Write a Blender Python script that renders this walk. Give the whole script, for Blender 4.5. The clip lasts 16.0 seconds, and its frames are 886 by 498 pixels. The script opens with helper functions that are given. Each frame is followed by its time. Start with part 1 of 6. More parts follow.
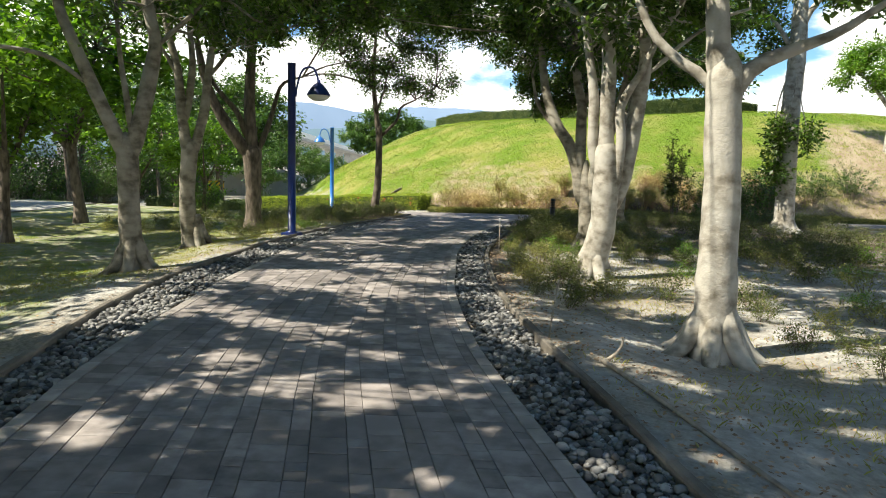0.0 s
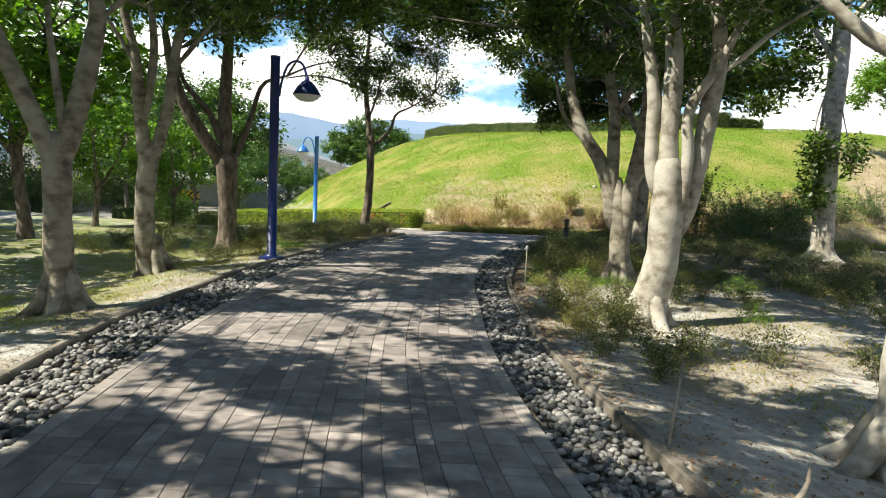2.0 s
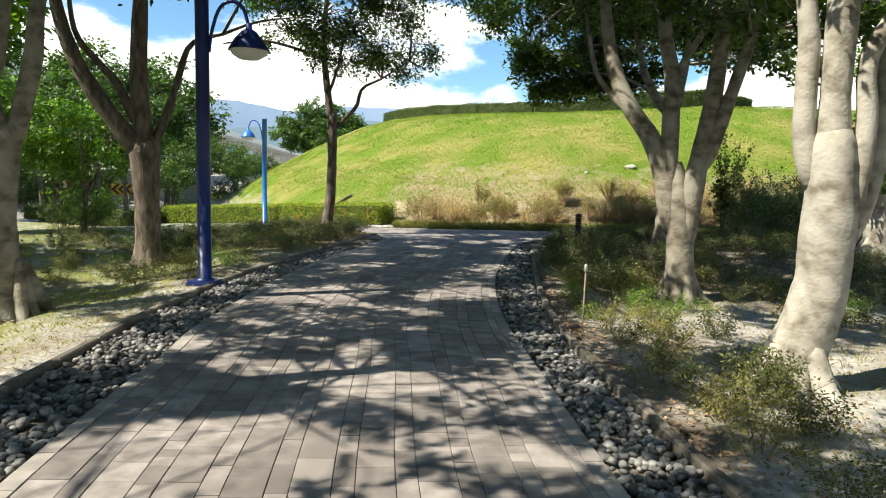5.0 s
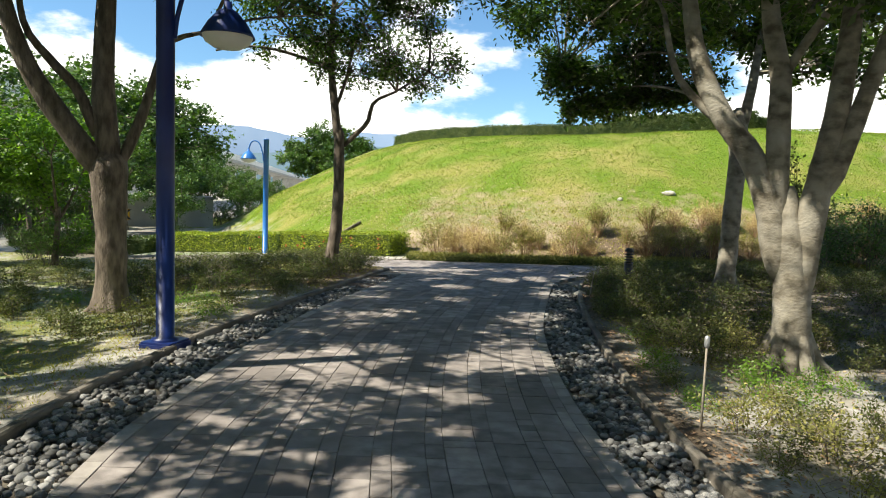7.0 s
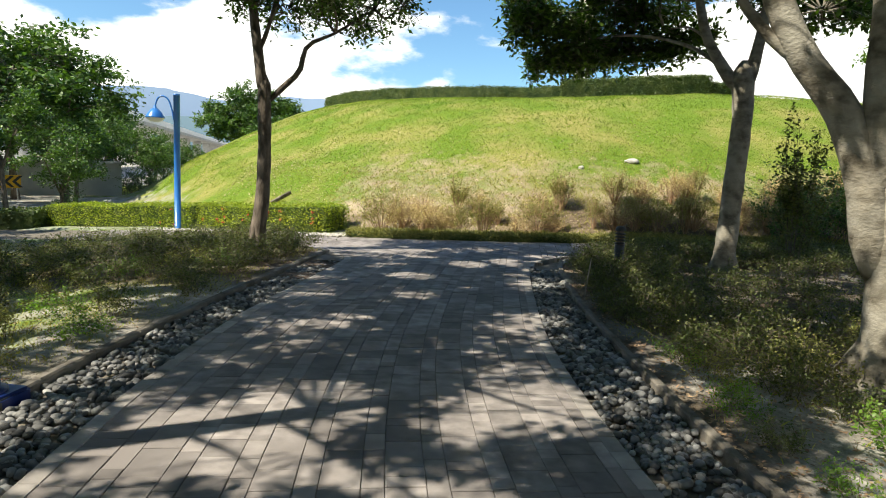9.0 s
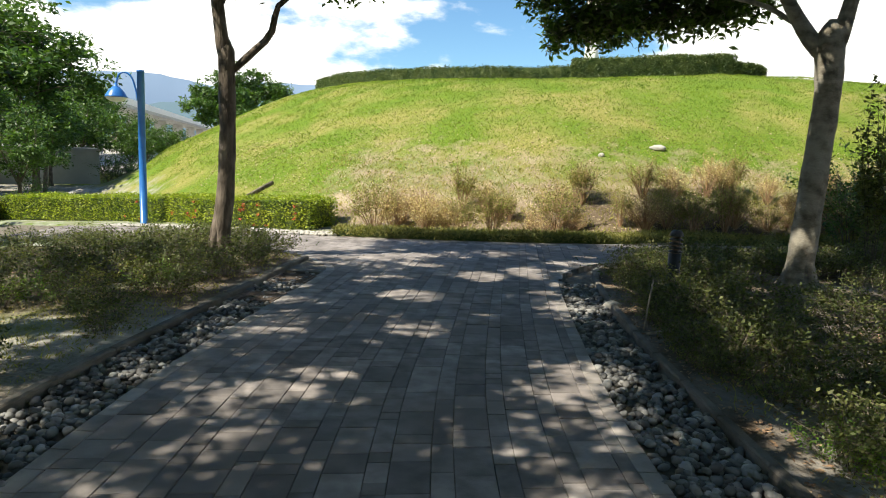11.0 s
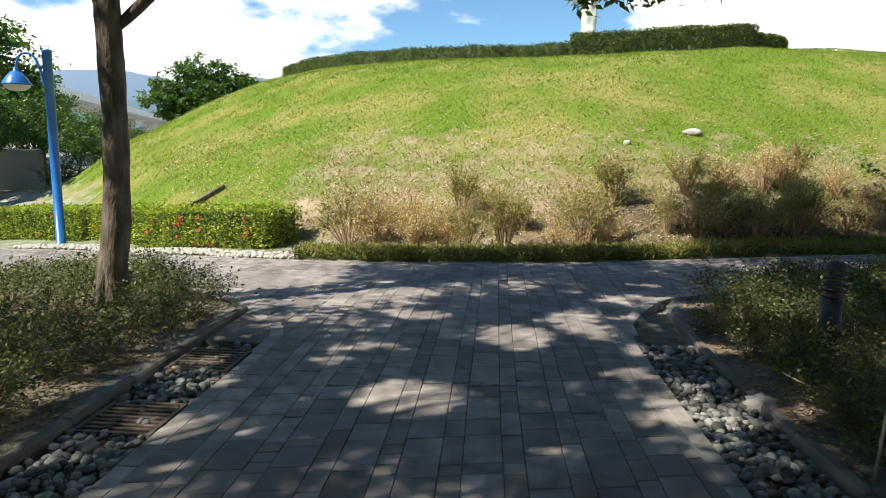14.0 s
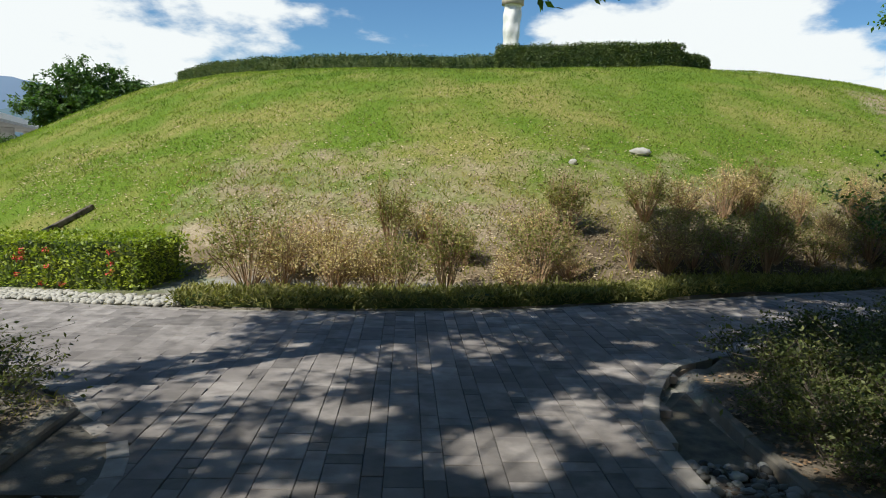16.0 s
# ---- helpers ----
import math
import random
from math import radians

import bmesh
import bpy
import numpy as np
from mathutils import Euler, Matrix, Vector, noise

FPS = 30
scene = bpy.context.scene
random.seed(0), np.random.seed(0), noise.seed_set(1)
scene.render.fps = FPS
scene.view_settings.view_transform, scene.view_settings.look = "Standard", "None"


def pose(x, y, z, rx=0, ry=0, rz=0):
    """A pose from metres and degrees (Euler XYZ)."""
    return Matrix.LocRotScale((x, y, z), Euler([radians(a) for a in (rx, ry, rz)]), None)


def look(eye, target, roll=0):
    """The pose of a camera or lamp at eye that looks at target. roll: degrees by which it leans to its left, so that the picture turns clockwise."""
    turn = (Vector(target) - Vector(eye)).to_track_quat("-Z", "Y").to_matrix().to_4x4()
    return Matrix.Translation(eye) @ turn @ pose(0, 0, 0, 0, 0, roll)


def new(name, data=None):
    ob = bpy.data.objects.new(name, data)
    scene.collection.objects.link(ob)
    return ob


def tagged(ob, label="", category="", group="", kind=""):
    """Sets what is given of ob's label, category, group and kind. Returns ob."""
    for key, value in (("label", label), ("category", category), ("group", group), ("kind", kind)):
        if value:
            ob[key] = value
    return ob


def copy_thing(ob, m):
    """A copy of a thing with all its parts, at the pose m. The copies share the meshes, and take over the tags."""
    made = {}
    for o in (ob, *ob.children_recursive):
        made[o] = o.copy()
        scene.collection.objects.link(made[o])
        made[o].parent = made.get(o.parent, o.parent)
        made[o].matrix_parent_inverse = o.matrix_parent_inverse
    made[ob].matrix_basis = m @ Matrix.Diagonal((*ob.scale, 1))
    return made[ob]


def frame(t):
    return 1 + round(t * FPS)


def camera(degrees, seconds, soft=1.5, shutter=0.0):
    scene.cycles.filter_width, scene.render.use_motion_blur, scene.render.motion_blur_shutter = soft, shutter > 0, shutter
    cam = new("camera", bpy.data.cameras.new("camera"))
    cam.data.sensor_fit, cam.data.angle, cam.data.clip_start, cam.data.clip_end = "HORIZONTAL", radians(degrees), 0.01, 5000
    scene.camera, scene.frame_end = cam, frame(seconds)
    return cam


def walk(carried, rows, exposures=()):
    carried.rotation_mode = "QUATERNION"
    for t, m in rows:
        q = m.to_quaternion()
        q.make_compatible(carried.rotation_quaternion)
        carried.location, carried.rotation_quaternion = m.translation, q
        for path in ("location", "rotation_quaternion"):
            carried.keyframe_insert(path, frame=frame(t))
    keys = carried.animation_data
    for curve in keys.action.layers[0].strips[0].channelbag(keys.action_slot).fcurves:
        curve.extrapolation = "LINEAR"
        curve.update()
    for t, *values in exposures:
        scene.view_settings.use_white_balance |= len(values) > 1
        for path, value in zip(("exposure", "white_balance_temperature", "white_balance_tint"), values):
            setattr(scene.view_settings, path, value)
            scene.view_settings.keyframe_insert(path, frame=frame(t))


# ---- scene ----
cam = camera(69.0, 16.0, 1.0)
METRES, EYE, TILT, LEAN, TURN = 16.3, 1.5, -0.4, 0.0, 18.4
ROWS = [
    (0.0, 0.0, 0.0, 0.0, 0.2, -6.85, -1.7),
    (0.5, -0.0058, 0.0317, 0.0016, 2.3, -4.93, -2.16),
    (1.0, -0.0175, 0.0628, -0.0003, -0.94, -6.54, -1.0),
    (1.5, -0.026, 0.0936, 0.0008, 0.43, -5.16, -0.84),
    (2.0, -0.0321, 0.1257, 0.0017, -1.57, -5.62, -2.75),
    (2.5, -0.0419, 0.1562, 0.0, -3.14, -7.33, -0.94),
    (3.0, -0.046, 0.1886, -0.0006, -0.93, -4.51, -2.79),
    (3.5, -0.049, 0.2223, 0.0014, -4.54, -4.12, -2.92),
    (4.0, -0.0548, 0.2557, 0.0031, -5.43, -6.23, -2.28),
    (6.5, -0.072, 0.4132, 0.0035, -6.28, -6.67, -1.16),
    (7.0, -0.0711, 0.4449, 0.0035, -5.14, -4.39, -2.09),
    (7.5, -0.073, 0.4759, 0.005, -7.65, -4.75, -2.33),
    (8.0, -0.0777, 0.5107, 0.0073, -11.88, -7.38, -1.27),
    (8.5, -0.0778, 0.5401, 0.005, -7.87, -4.87, -1.93),
    (9.0, -0.0812, 0.5745, 0.0028, -11.39, -7.02, -2.4),
    (11.5, -0.0602, 0.7244, 0.0032, -11.96, -8.23, -2.59),
    (12.0, -0.0571, 0.7537, 0.0041, -14.97, -8.26, -2.22),
    (12.5, -0.0502, 0.7848, 0.0029, -8.48, -8.06, -4.56),
    (13.0, -0.0489, 0.8136, 0.0023, -9.7, -9.26, -1.27),
    (13.5, -0.047, 0.8439, 0.003, -12.34, -8.62, -1.38),
    (14.0, -0.0418, 0.8722, 0.0041, -13.65, -8.81, -1.02),
    (14.5, -0.0403, 0.9009, 0.004, -16.39, -8.66, 0.03),
    (15.0, -0.0378, 0.9284, 0.0046, -16.59, -6.62, -1.51),
    (15.5, -0.0302, 0.9563, 0.0049, -18.2, -7.07, -2.07),
    (16.0, -0.0272, 0.9841, 0.0037, -21.62, -7.09, -1.96),
]
walk(cam, [(t, pose(0, 0, EYE, TILT, LEAN, TURN) @ pose(METRES * x, METRES * y, METRES * z, 90 + pitch, roll, yaw)) for t, x, y, z, yaw, pitch, roll in ROWS],
     exposures=[(0.0, 0.92, 6950, 6), (9.0, 0.76, 6950, 6), (13.0, 0.68, 6900, 7), (15.0, 0.36, 6600, 6), (16.0, 0.0, 6400, 5)])

# ---- world and sun ----
SUN_AZ, SUN_EL = math.atan2(-0.83, -0.55), radians(50)
world = bpy.data.worlds.new("sky")
scene.world = world
world.use_nodes = True
wn, wl = world.node_tree.nodes, world.node_tree.links
wn.clear()
sky = wn.new("ShaderNodeTexSky")
sky.sky_type, sky.sun_disc = "NISHITA", False
sky.sun_elevation, sky.sun_rotation = SUN_EL, SUN_AZ
sky.air_density, sky.dust_density, sky.ozone_density = 1.0, 0.3, 3.0
# broken cumulus, thick towards the horizon and thin overhead
way = wn.new("ShaderNodeTexCoord")
flat = wn.new("ShaderNodeMapping")
flat.inputs["Location"].default_value = (3.1, 0.4, 0.2)
flat.inputs["Scale"].default_value = (1.0, 1.0, 2.3)
wl.new(way.outputs["Generated"], flat.inputs["Vector"])
cl1 = wn.new("ShaderNodeTexNoise")
cl1.inputs["Scale"].default_value, cl1.inputs["Detail"].default_value, cl1.inputs["Roughness"].default_value = 3.4, 9, 0.55
wl.new(flat.outputs[0], cl1.inputs["Vector"])
axes = wn.new("ShaderNodeSeparateXYZ")
wl.new(way.outputs["Generated"], axes.inputs[0])
lift = wn.new("ShaderNodeMapRange")
lift.inputs["From Min"].default_value, lift.inputs["From Max"].default_value = 0.04, 0.37
lift.inputs["To Min"].default_value, lift.inputs["To Max"].default_value = 0.20, -0.10
wl.new(axes.outputs["Z"], lift.inputs["Value"])
cover_ = wn.new("ShaderNodeMath")
cover_.operation = "ADD"
wl.new(cl1.outputs[0], cover_.inputs[0])
wl.new(lift.outputs[0], cover_.inputs[1])
ramp = wn.new("ShaderNodeValToRGB")
ramp.color_ramp.interpolation = "EASE"
ramp.color_ramp.elements[0].position, ramp.color_ramp.elements[1].position = 0.49, 0.58
mixc = wn.new("ShaderNodeMix")
mixc.data_type = "RGBA"
mixc.inputs[7].default_value = (23.5, 23.8, 24.2, 1)
bg = wn.new("ShaderNodeBackground")
bg.inputs["Strength"].default_value = 0.04
wo = wn.new("ShaderNodeOutputWorld")
wl.new(cover_.outputs[0], ramp.inputs[0])
wl.new(ramp.outputs[0], mixc.inputs[0])
deep = wn.new("ShaderNodeVectorMath")
deep.operation = "MULTIPLY"
deep.inputs[1].default_value = (1.75, 2.35, 2.75)
wl.new(sky.outputs[0], deep.inputs[0])
wl.new(deep.outputs[0], mixc.inputs[6])
wl.new(mixc.outputs[2], bg.inputs[0])
wl.new(bg.outputs[0], wo.inputs[0])
sun = new("sun", bpy.data.lights.new("sun", "SUN"))
sun.data.energy, sun.data.angle, sun.data.color = 5.0, radians(0.55), (1.0, 0.94, 0.84)
SUN_DIR = Vector((math.sin(SUN_AZ) * math.cos(SUN_EL), math.cos(SUN_AZ) * math.cos(SUN_EL), math.sin(SUN_EL)))
sun.matrix_world = look(SUN_DIR * 60, (0, 0, 0))


# ---- materials ----
def material(name, base, other, scale=8.0, rough=0.8, bump=0.3, bump_scale=60.0, metal=0.0, spread=(0.35, 0.65), third=None, third_scale=1.2,
             per_object=0.0, per_island=0.0, translucent=0.0, bump_distance=0.01, stretch=None):
    """Two colours mixed by noise, a third one in large patches, fine relief, and value changes by object or island."""
    m = bpy.data.materials.new(name)
    m.use_nodes = True
    n, l = m.node_tree.nodes, m.node_tree.links
    b = n["Principled BSDF"]
    tc = n.new("ShaderNodeTexCoord")
    n1 = n.new("ShaderNodeTexNoise")
    n1.inputs["Scale"].default_value, n1.inputs["Detail"].default_value = scale, 6
    where = tc.outputs["Object"]
    if stretch:
        mp = n.new("ShaderNodeMapping")
        mp.inputs["Scale"].default_value = stretch
        l.new(where, mp.inputs["Vector"])
        where = mp.outputs[0]
    l.new(where, n1.inputs["Vector"])
    r1 = n.new("ShaderNodeValToRGB")
    r1.color_ramp.elements[0].position, r1.color_ramp.elements[1].position = spread
    r1.color_ramp.elements[0].color, r1.color_ramp.elements[1].color = (*base, 1), (*other, 1)
    l.new(n1.outputs[0], r1.inputs[0])
    col = r1.outputs[0]
    if third:
        n2 = n.new("ShaderNodeTexNoise")
        n2.inputs["Scale"].default_value, n2.inputs["Detail"].default_value = third_scale, 4
        l.new(tc.outputs["Object"], n2.inputs["Vector"])
        r2 = n.new("ShaderNodeValToRGB")
        r2.color_ramp.elements[0].position, r2.color_ramp.elements[1].position = 0.45, 0.68
        l.new(n2.outputs[0], r2.inputs[0])
        mx = n.new("ShaderNodeMix")
        mx.data_type = "RGBA"
        l.new(r2.outputs[0], mx.inputs[0])
        l.new(col, mx.inputs[6])
        mx.inputs[7].default_value = (*third, 1)
        col = mx.outputs[2]
    if per_object or per_island:
        hs = n.new("ShaderNodeHueSaturation")
        mr = n.new("ShaderNodeMapRange")
        amount = per_object or per_island
        mr.inputs["To Min"].default_value, mr.inputs["To Max"].default_value = 1 - amount, 1 + amount
        if per_object:
            l.new(n.new("ShaderNodeObjectInfo").outputs["Random"], mr.inputs["Value"])
        else:
            l.new(n.new("ShaderNodeNewGeometry").outputs["Random Per Island"], mr.inputs["Value"])
        l.new(mr.outputs[0], hs.inputs["Value"])
        l.new(col, hs.inputs["Color"])
        col = hs.outputs[0]
    l.new(col, b.inputs["Base Color"])
    b.inputs["Roughness"].default_value, b.inputs["Metallic"].default_value = rough, metal
    if bump:
        n3 = n.new("ShaderNodeTexNoise")
        n3.inputs["Scale"].default_value, n3.inputs["Detail"].default_value = bump_scale, 5
        l.new(where, n3.inputs["Vector"])
        bp = n.new("ShaderNodeBump")
        bp.inputs["Strength"].default_value, bp.inputs["Distance"].default_value = bump, bump_distance
        l.new(n3.outputs[0], bp.inputs["Height"])
        l.new(bp.outputs[0], b.inputs["Normal"])
    if translucent:
        tr = n.new("ShaderNodeBsdfTranslucent")
        g = n.new("ShaderNodeMix")
        g.data_type, g.blend_type = "RGBA", "MULTIPLY"
        g.inputs[0].default_value = 1.0
        g.inputs[7].default_value = (1.5, 1.7, 0.6, 1)
        l.new(col, g.inputs[6])
        l.new(g.outputs[2], tr.inputs["Color"])
        ms = n.new("ShaderNodeMixShader")
        ms.inputs[0].default_value = translucent
        l.new(b.outputs[0], ms.inputs[1])
        l.new(tr.outputs[0], ms.inputs[2])
        l.new(ms.outputs[0], n["Material Output"].inputs[0])
    return m


def ground_material():
    """Soil, lawn and dry slope in one sheet, mixed by the ground's own cover masks."""
    m = bpy.data.materials.new("ground_cover")
    m.use_nodes = True
    n, l = m.node_tree.nodes, m.node_tree.links
    b = n["Principled BSDF"]
    tc = n.new("ShaderNodeTexCoord")

    def noise_ramp(scale, lo, hi, c0=(0, 0, 0), c1=(1, 1, 1), detail=6):
        a = n.new("ShaderNodeTexNoise")
        a.inputs["Scale"].default_value, a.inputs["Detail"].default_value = scale, detail
        l.new(tc.outputs["Object"], a.inputs["Vector"])
        r = n.new("ShaderNodeValToRGB")
        r.color_ramp.elements[0].position, r.color_ramp.elements[1].position = lo, hi
        r.color_ramp.elements[0].color, r.color_ramp.elements[1].color = (*c0, 1), (*c1, 1)
        l.new(a.outputs[0], r.inputs[0])
        return r.outputs[0]

    def mix(fac, a, c):
        x = n.new("ShaderNodeMix")
        x.data_type = "RGBA"
        l.new(fac, x.inputs[0])
        l.new(a, x.inputs[6])
        l.new(c, x.inputs[7])
        return x.outputs[2]

    def mask(name, scale, soft):
        at = n.new("ShaderNodeAttribute")
        at.attribute_name = name
        a = n.new("ShaderNodeTexNoise")
        a.inputs["Scale"].default_value, a.inputs["Detail"].default_value = scale, 7
        l.new(tc.outputs["Object"], a.inputs["Vector"])
        s = n.new("ShaderNodeMath")
        s.operation = "ADD"
        l.new(at.outputs["Fac"], s.inputs[0])
        l.new(a.outputs[0], s.inputs[1])
        r = n.new("ShaderNodeMapRange")
        r.inputs["From Min"].default_value, r.inputs["From Max"].default_value = 1.0 - soft, 1.0 + soft
        l.new(s.outputs[0], r.inputs["Value"])
        return r.outputs[0]

    soil = mix(noise_ramp(0.9, 0.4, 0.62), noise_ramp(9, 0.35, 0.7, (0.33, 0.318, 0.29), (0.56, 0.548, 0.515)), noise_ramp(30, 0.3, 0.7, (0.21, 0.182, 0.14), (0.38, 0.345, 0.285)))
    lawn = mix(noise_ramp(0.55, 0.44, 0.66), noise_ramp(34, 0.34, 0.66, (0.066, 0.125, 0.010), (0.19, 0.272, 0.03)), noise_ramp(30, 0.34, 0.66, (0.16, 0.165, 0.032), (0.37, 0.335, 0.11)))
    dry = mix(noise_ramp(1.6, 0.4, 0.6), noise_ramp(24, 0.3, 0.7, (0.30, 0.235, 0.15), (0.48, 0.40, 0.28)), noise_ramp(18, 0.3, 0.7, (0.24, 0.17, 0.11), (0.38, 0.31, 0.20)))
    col = mix(mask("green", 3.0, 0.22), soil, lawn)
    col = mix(mask("dry", 2.2, 0.2), col, dry)
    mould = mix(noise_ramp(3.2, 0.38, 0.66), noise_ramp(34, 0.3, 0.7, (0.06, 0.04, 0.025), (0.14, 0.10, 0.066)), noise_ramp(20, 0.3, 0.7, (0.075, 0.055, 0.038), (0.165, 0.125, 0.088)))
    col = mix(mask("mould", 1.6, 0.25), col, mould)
    l.new(col, b.inputs["Base Color"])
    b.inputs["Roughness"].default_value = 0.95
    b.inputs["Specular IOR Level"].default_value = 0.2
    h = n.new("ShaderNodeTexNoise")
    h.inputs["Scale"].default_value, h.inputs["Detail"].default_value = 28, 8
    l.new(tc.outputs["Object"], h.inputs["Vector"])
    bp = n.new("ShaderNodeBump")
    bp.inputs["Strength"].default_value, bp.inputs["Distance"].default_value = 0.8, 0.04
    l.new(h.outputs[0], bp.inputs["Height"])
    l.new(bp.outputs[0], b.inputs["Normal"])
    return m


GROUND = ground_material()
BARK = material("pale_bark", (0.17, 0.15, 0.115), (0.43, 0.40, 0.345), 7, 0.92, 0.55, 30, spread=(0.36, 0.60), third=(0.48, 0.46, 0.41), third_scale=2.6, bump_distance=0.012, stretch=(0.9, 0.9, 1.15))
# mottled bark, its colour darkened to stand in for canopy shade on the trunks
BARK_GREY_SHADED = material("mottled_grey_bark", (0.10, 0.086, 0.062), (0.29, 0.26, 0.205), 7, 0.92, 0.7, 34, spread=(0.36, 0.62), third=(0.33, 0.31, 0.26), third_scale=3.2, bump_distance=0.014, stretch=(0.9, 0.9, 1.3))
BARK_DARK = material("brown_bark", (0.07, 0.055, 0.042), (0.21, 0.17, 0.135), 12, 0.92, 0.9, 44, bump_distance=0.018, stretch=(1.0, 1.0, 0.35))
LEAF = material("glossy_leaf", (0.036, 0.078, 0.013), (0.095, 0.16, 0.026), 3, 0.38, 0, per_island=0.6, translucent=0.36)
LEAF_LIGHT = material("light_leaf", (0.08, 0.17, 0.02), (0.17, 0.28, 0.04), 2, 0.5, 0, per_island=0.4, translucent=0.4)
LEAF_FAR = material("far_leaf", (0.040, 0.092, 0.019), (0.10, 0.17, 0.034), 1.2, 0.5, 0, per_island=0.55, translucent=0.28)
LEAF_SHRUB = material("shrub_leaf", (0.06, 0.085, 0.022), (0.15, 0.155, 0.05), 5, 0.6, 0, per_island=0.5, translucent=0.3)
LEAF_HEDGE = material("hedge_leaf", (0.17, 0.24, 0.02), (0.36, 0.40, 0.045), 4, 0.5, 0, per_island=0.4, translucent=0.3)
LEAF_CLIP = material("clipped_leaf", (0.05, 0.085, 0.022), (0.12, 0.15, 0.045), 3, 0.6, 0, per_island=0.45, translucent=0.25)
LEAF_DRY = material("dry_leaf", (0.42, 0.32, 0.15), (0.62, 0.50, 0.28), 5, 0.8, 0, per_island=0.4, translucent=0.25)
LEAF_OLIVE = material("olive_leaf", (0.17, 0.175, 0.05), (0.33, 0.30, 0.11), 5, 0.7, 0, per_island=0.4, translucent=0.3)
LITTER_PALE = material("pale_litter", (0.40, 0.29, 0.18), (0.62, 0.51, 0.36), 6, 0.85, 0, per_island=0.45)
LEAF_FALLEN = material("fallen_leaf", (0.22, 0.12, 0.065), (0.40, 0.29, 0.18), 6, 0.85, 0, per_island=0.5)
TWIG = material("straw_twig", (0.31, 0.18, 0.10), (0.50, 0.36, 0.22), 9, 0.9, 0, per_island=0.3)
GRASS_BLADE = material("grass_blade", (0.115, 0.19, 0.015), (0.23, 0.295, 0.035), 0.8, 0.7, 0, third=(0.27, 0.30, 0.065), third_scale=0.6, per_island=0.6, translucent=0.45)
GRASS_PALE = material("pale_grass_blade", (0.24, 0.24, 0.06), (0.40, 0.35, 0.14), 0.8, 0.8, 0, per_island=0.35, translucent=0.4)
PAVER = material("concrete_paver", (0.185, 0.166, 0.158), (0.335, 0.302, 0.286), 7, 0.88, 0.45, 150, third=(0.20, 0.178, 0.168), third_scale=1.1, per_object=0.3, bump_distance=0.005)
PAVER_FIELD = material("concrete_paver_field", (0.185, 0.166, 0.158), (0.335, 0.302, 0.286), 7, 0.88, 0.45, 150, third=(0.20, 0.178, 0.168), third_scale=1.1, per_island=0.3, bump_distance=0.005)
BORDER = material("paver_border", (0.24, 0.22, 0.205), (0.36, 0.33, 0.305), 6, 0.88, 0.35, 150, per_island=0.2, bump_distance=0.004)
JOINT = material("joint_sand", (0.10, 0.088, 0.07), (0.22, 0.19, 0.145), 9, 0.95, 0.5, 120)
KERB = material("kerb_concrete", (0.12, 0.108, 0.09), (0.23, 0.205, 0.172), 4, 0.92, 0.6, 70, third=(0.09, 0.08, 0.062), third_scale=1.6, per_object=0.2)
PEBBLE = material("river_pebble", (0.095, 0.096, 0.096), (0.25, 0.247, 0.238), 5, 0.7, 0.25, 60, per_object=0.75)
PEBBLE_FIELD = material("river_pebble_field", (0.095, 0.096, 0.096), (0.25, 0.247, 0.238), 5, 0.7, 0.25, 60, per_island=0.75)
# one lamp post blue twice: darkened to suggest tree shade, and bright as sunlit
BLUE_SHADED = material("blue_paint", (0.004, 0.018, 0.12), (0.007, 0.03, 0.17), 3, 0.4, 0.12, 40, third=(0.004, 0.015, 0.10), third_scale=2)
BLUE_SUNLIT = material("weathered_blue_paint", (0.02, 0.14, 0.46), (0.04, 0.2, 0.54), 3, 0.28, 0.12, 40)
ENAMEL = material("white_diffuser", (0.72, 0.72, 0.66), (0.8, 0.8, 0.74), 5, 0.4, 0)
CONCRETE = material("grey_concrete", (0.42, 0.42, 0.41), (0.55, 0.55, 0.53), 2, 0.9, 0.4, 30, third=(0.36, 0.36, 0.34), third_scale=0.4)
STONE_WHITE = material("white_stone", (0.70, 0.69, 0.66), (0.82, 0.81, 0.78), 4, 0.8, 0.3, 30)
STONE_BEIGE = material("beige_stone", (0.42, 0.36, 0.29), (0.54, 0.47, 0.39), 6, 0.85, 0.4, 30)
ROCK = material("pale_rock", (0.38, 0.36, 0.315), (0.54, 0.515, 0.47), 6, 0.9, 0.7, 30)
BLACK = material("dark_plastic", (0.018, 0.018, 0.02), (0.035, 0.035, 0.035), 6, 0.5, 0.2, 60)
STAKE = material("grey_wood", (0.22, 0.19, 0.15), (0.37, 0.33, 0.27), 14, 0.9, 0.5, 60)
STEEL = material("galvanised_steel", (0.40, 0.41, 0.42), (0.52, 0.53, 0.54), 5, 0.5, 0.1, 50, metal=0.6)
GRATE = material("rusty_grate", (0.07, 0.055, 0.045), (0.15, 0.11, 0.08), 10, 0.8, 0.5, 80)
RED = material("red_petal", (0.50, 0.03, 0.03), (0.70, 0.12, 0.08), 8, 0.6, 0, per_island=0.3)
YELLOW = material("sign_yellow", (0.75, 0.42, 0.02), (0.80, 0.48, 0.03), 3, 0.5, 0)
ROAD = material("pale_road", (0.34, 0.33, 0.31), (0.44, 0.43, 0.40), 1.2, 0.95, 0.4, 40)
# distance haze is mixed into the blue base colours of both ridges
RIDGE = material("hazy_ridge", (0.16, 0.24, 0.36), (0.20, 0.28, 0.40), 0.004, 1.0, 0)
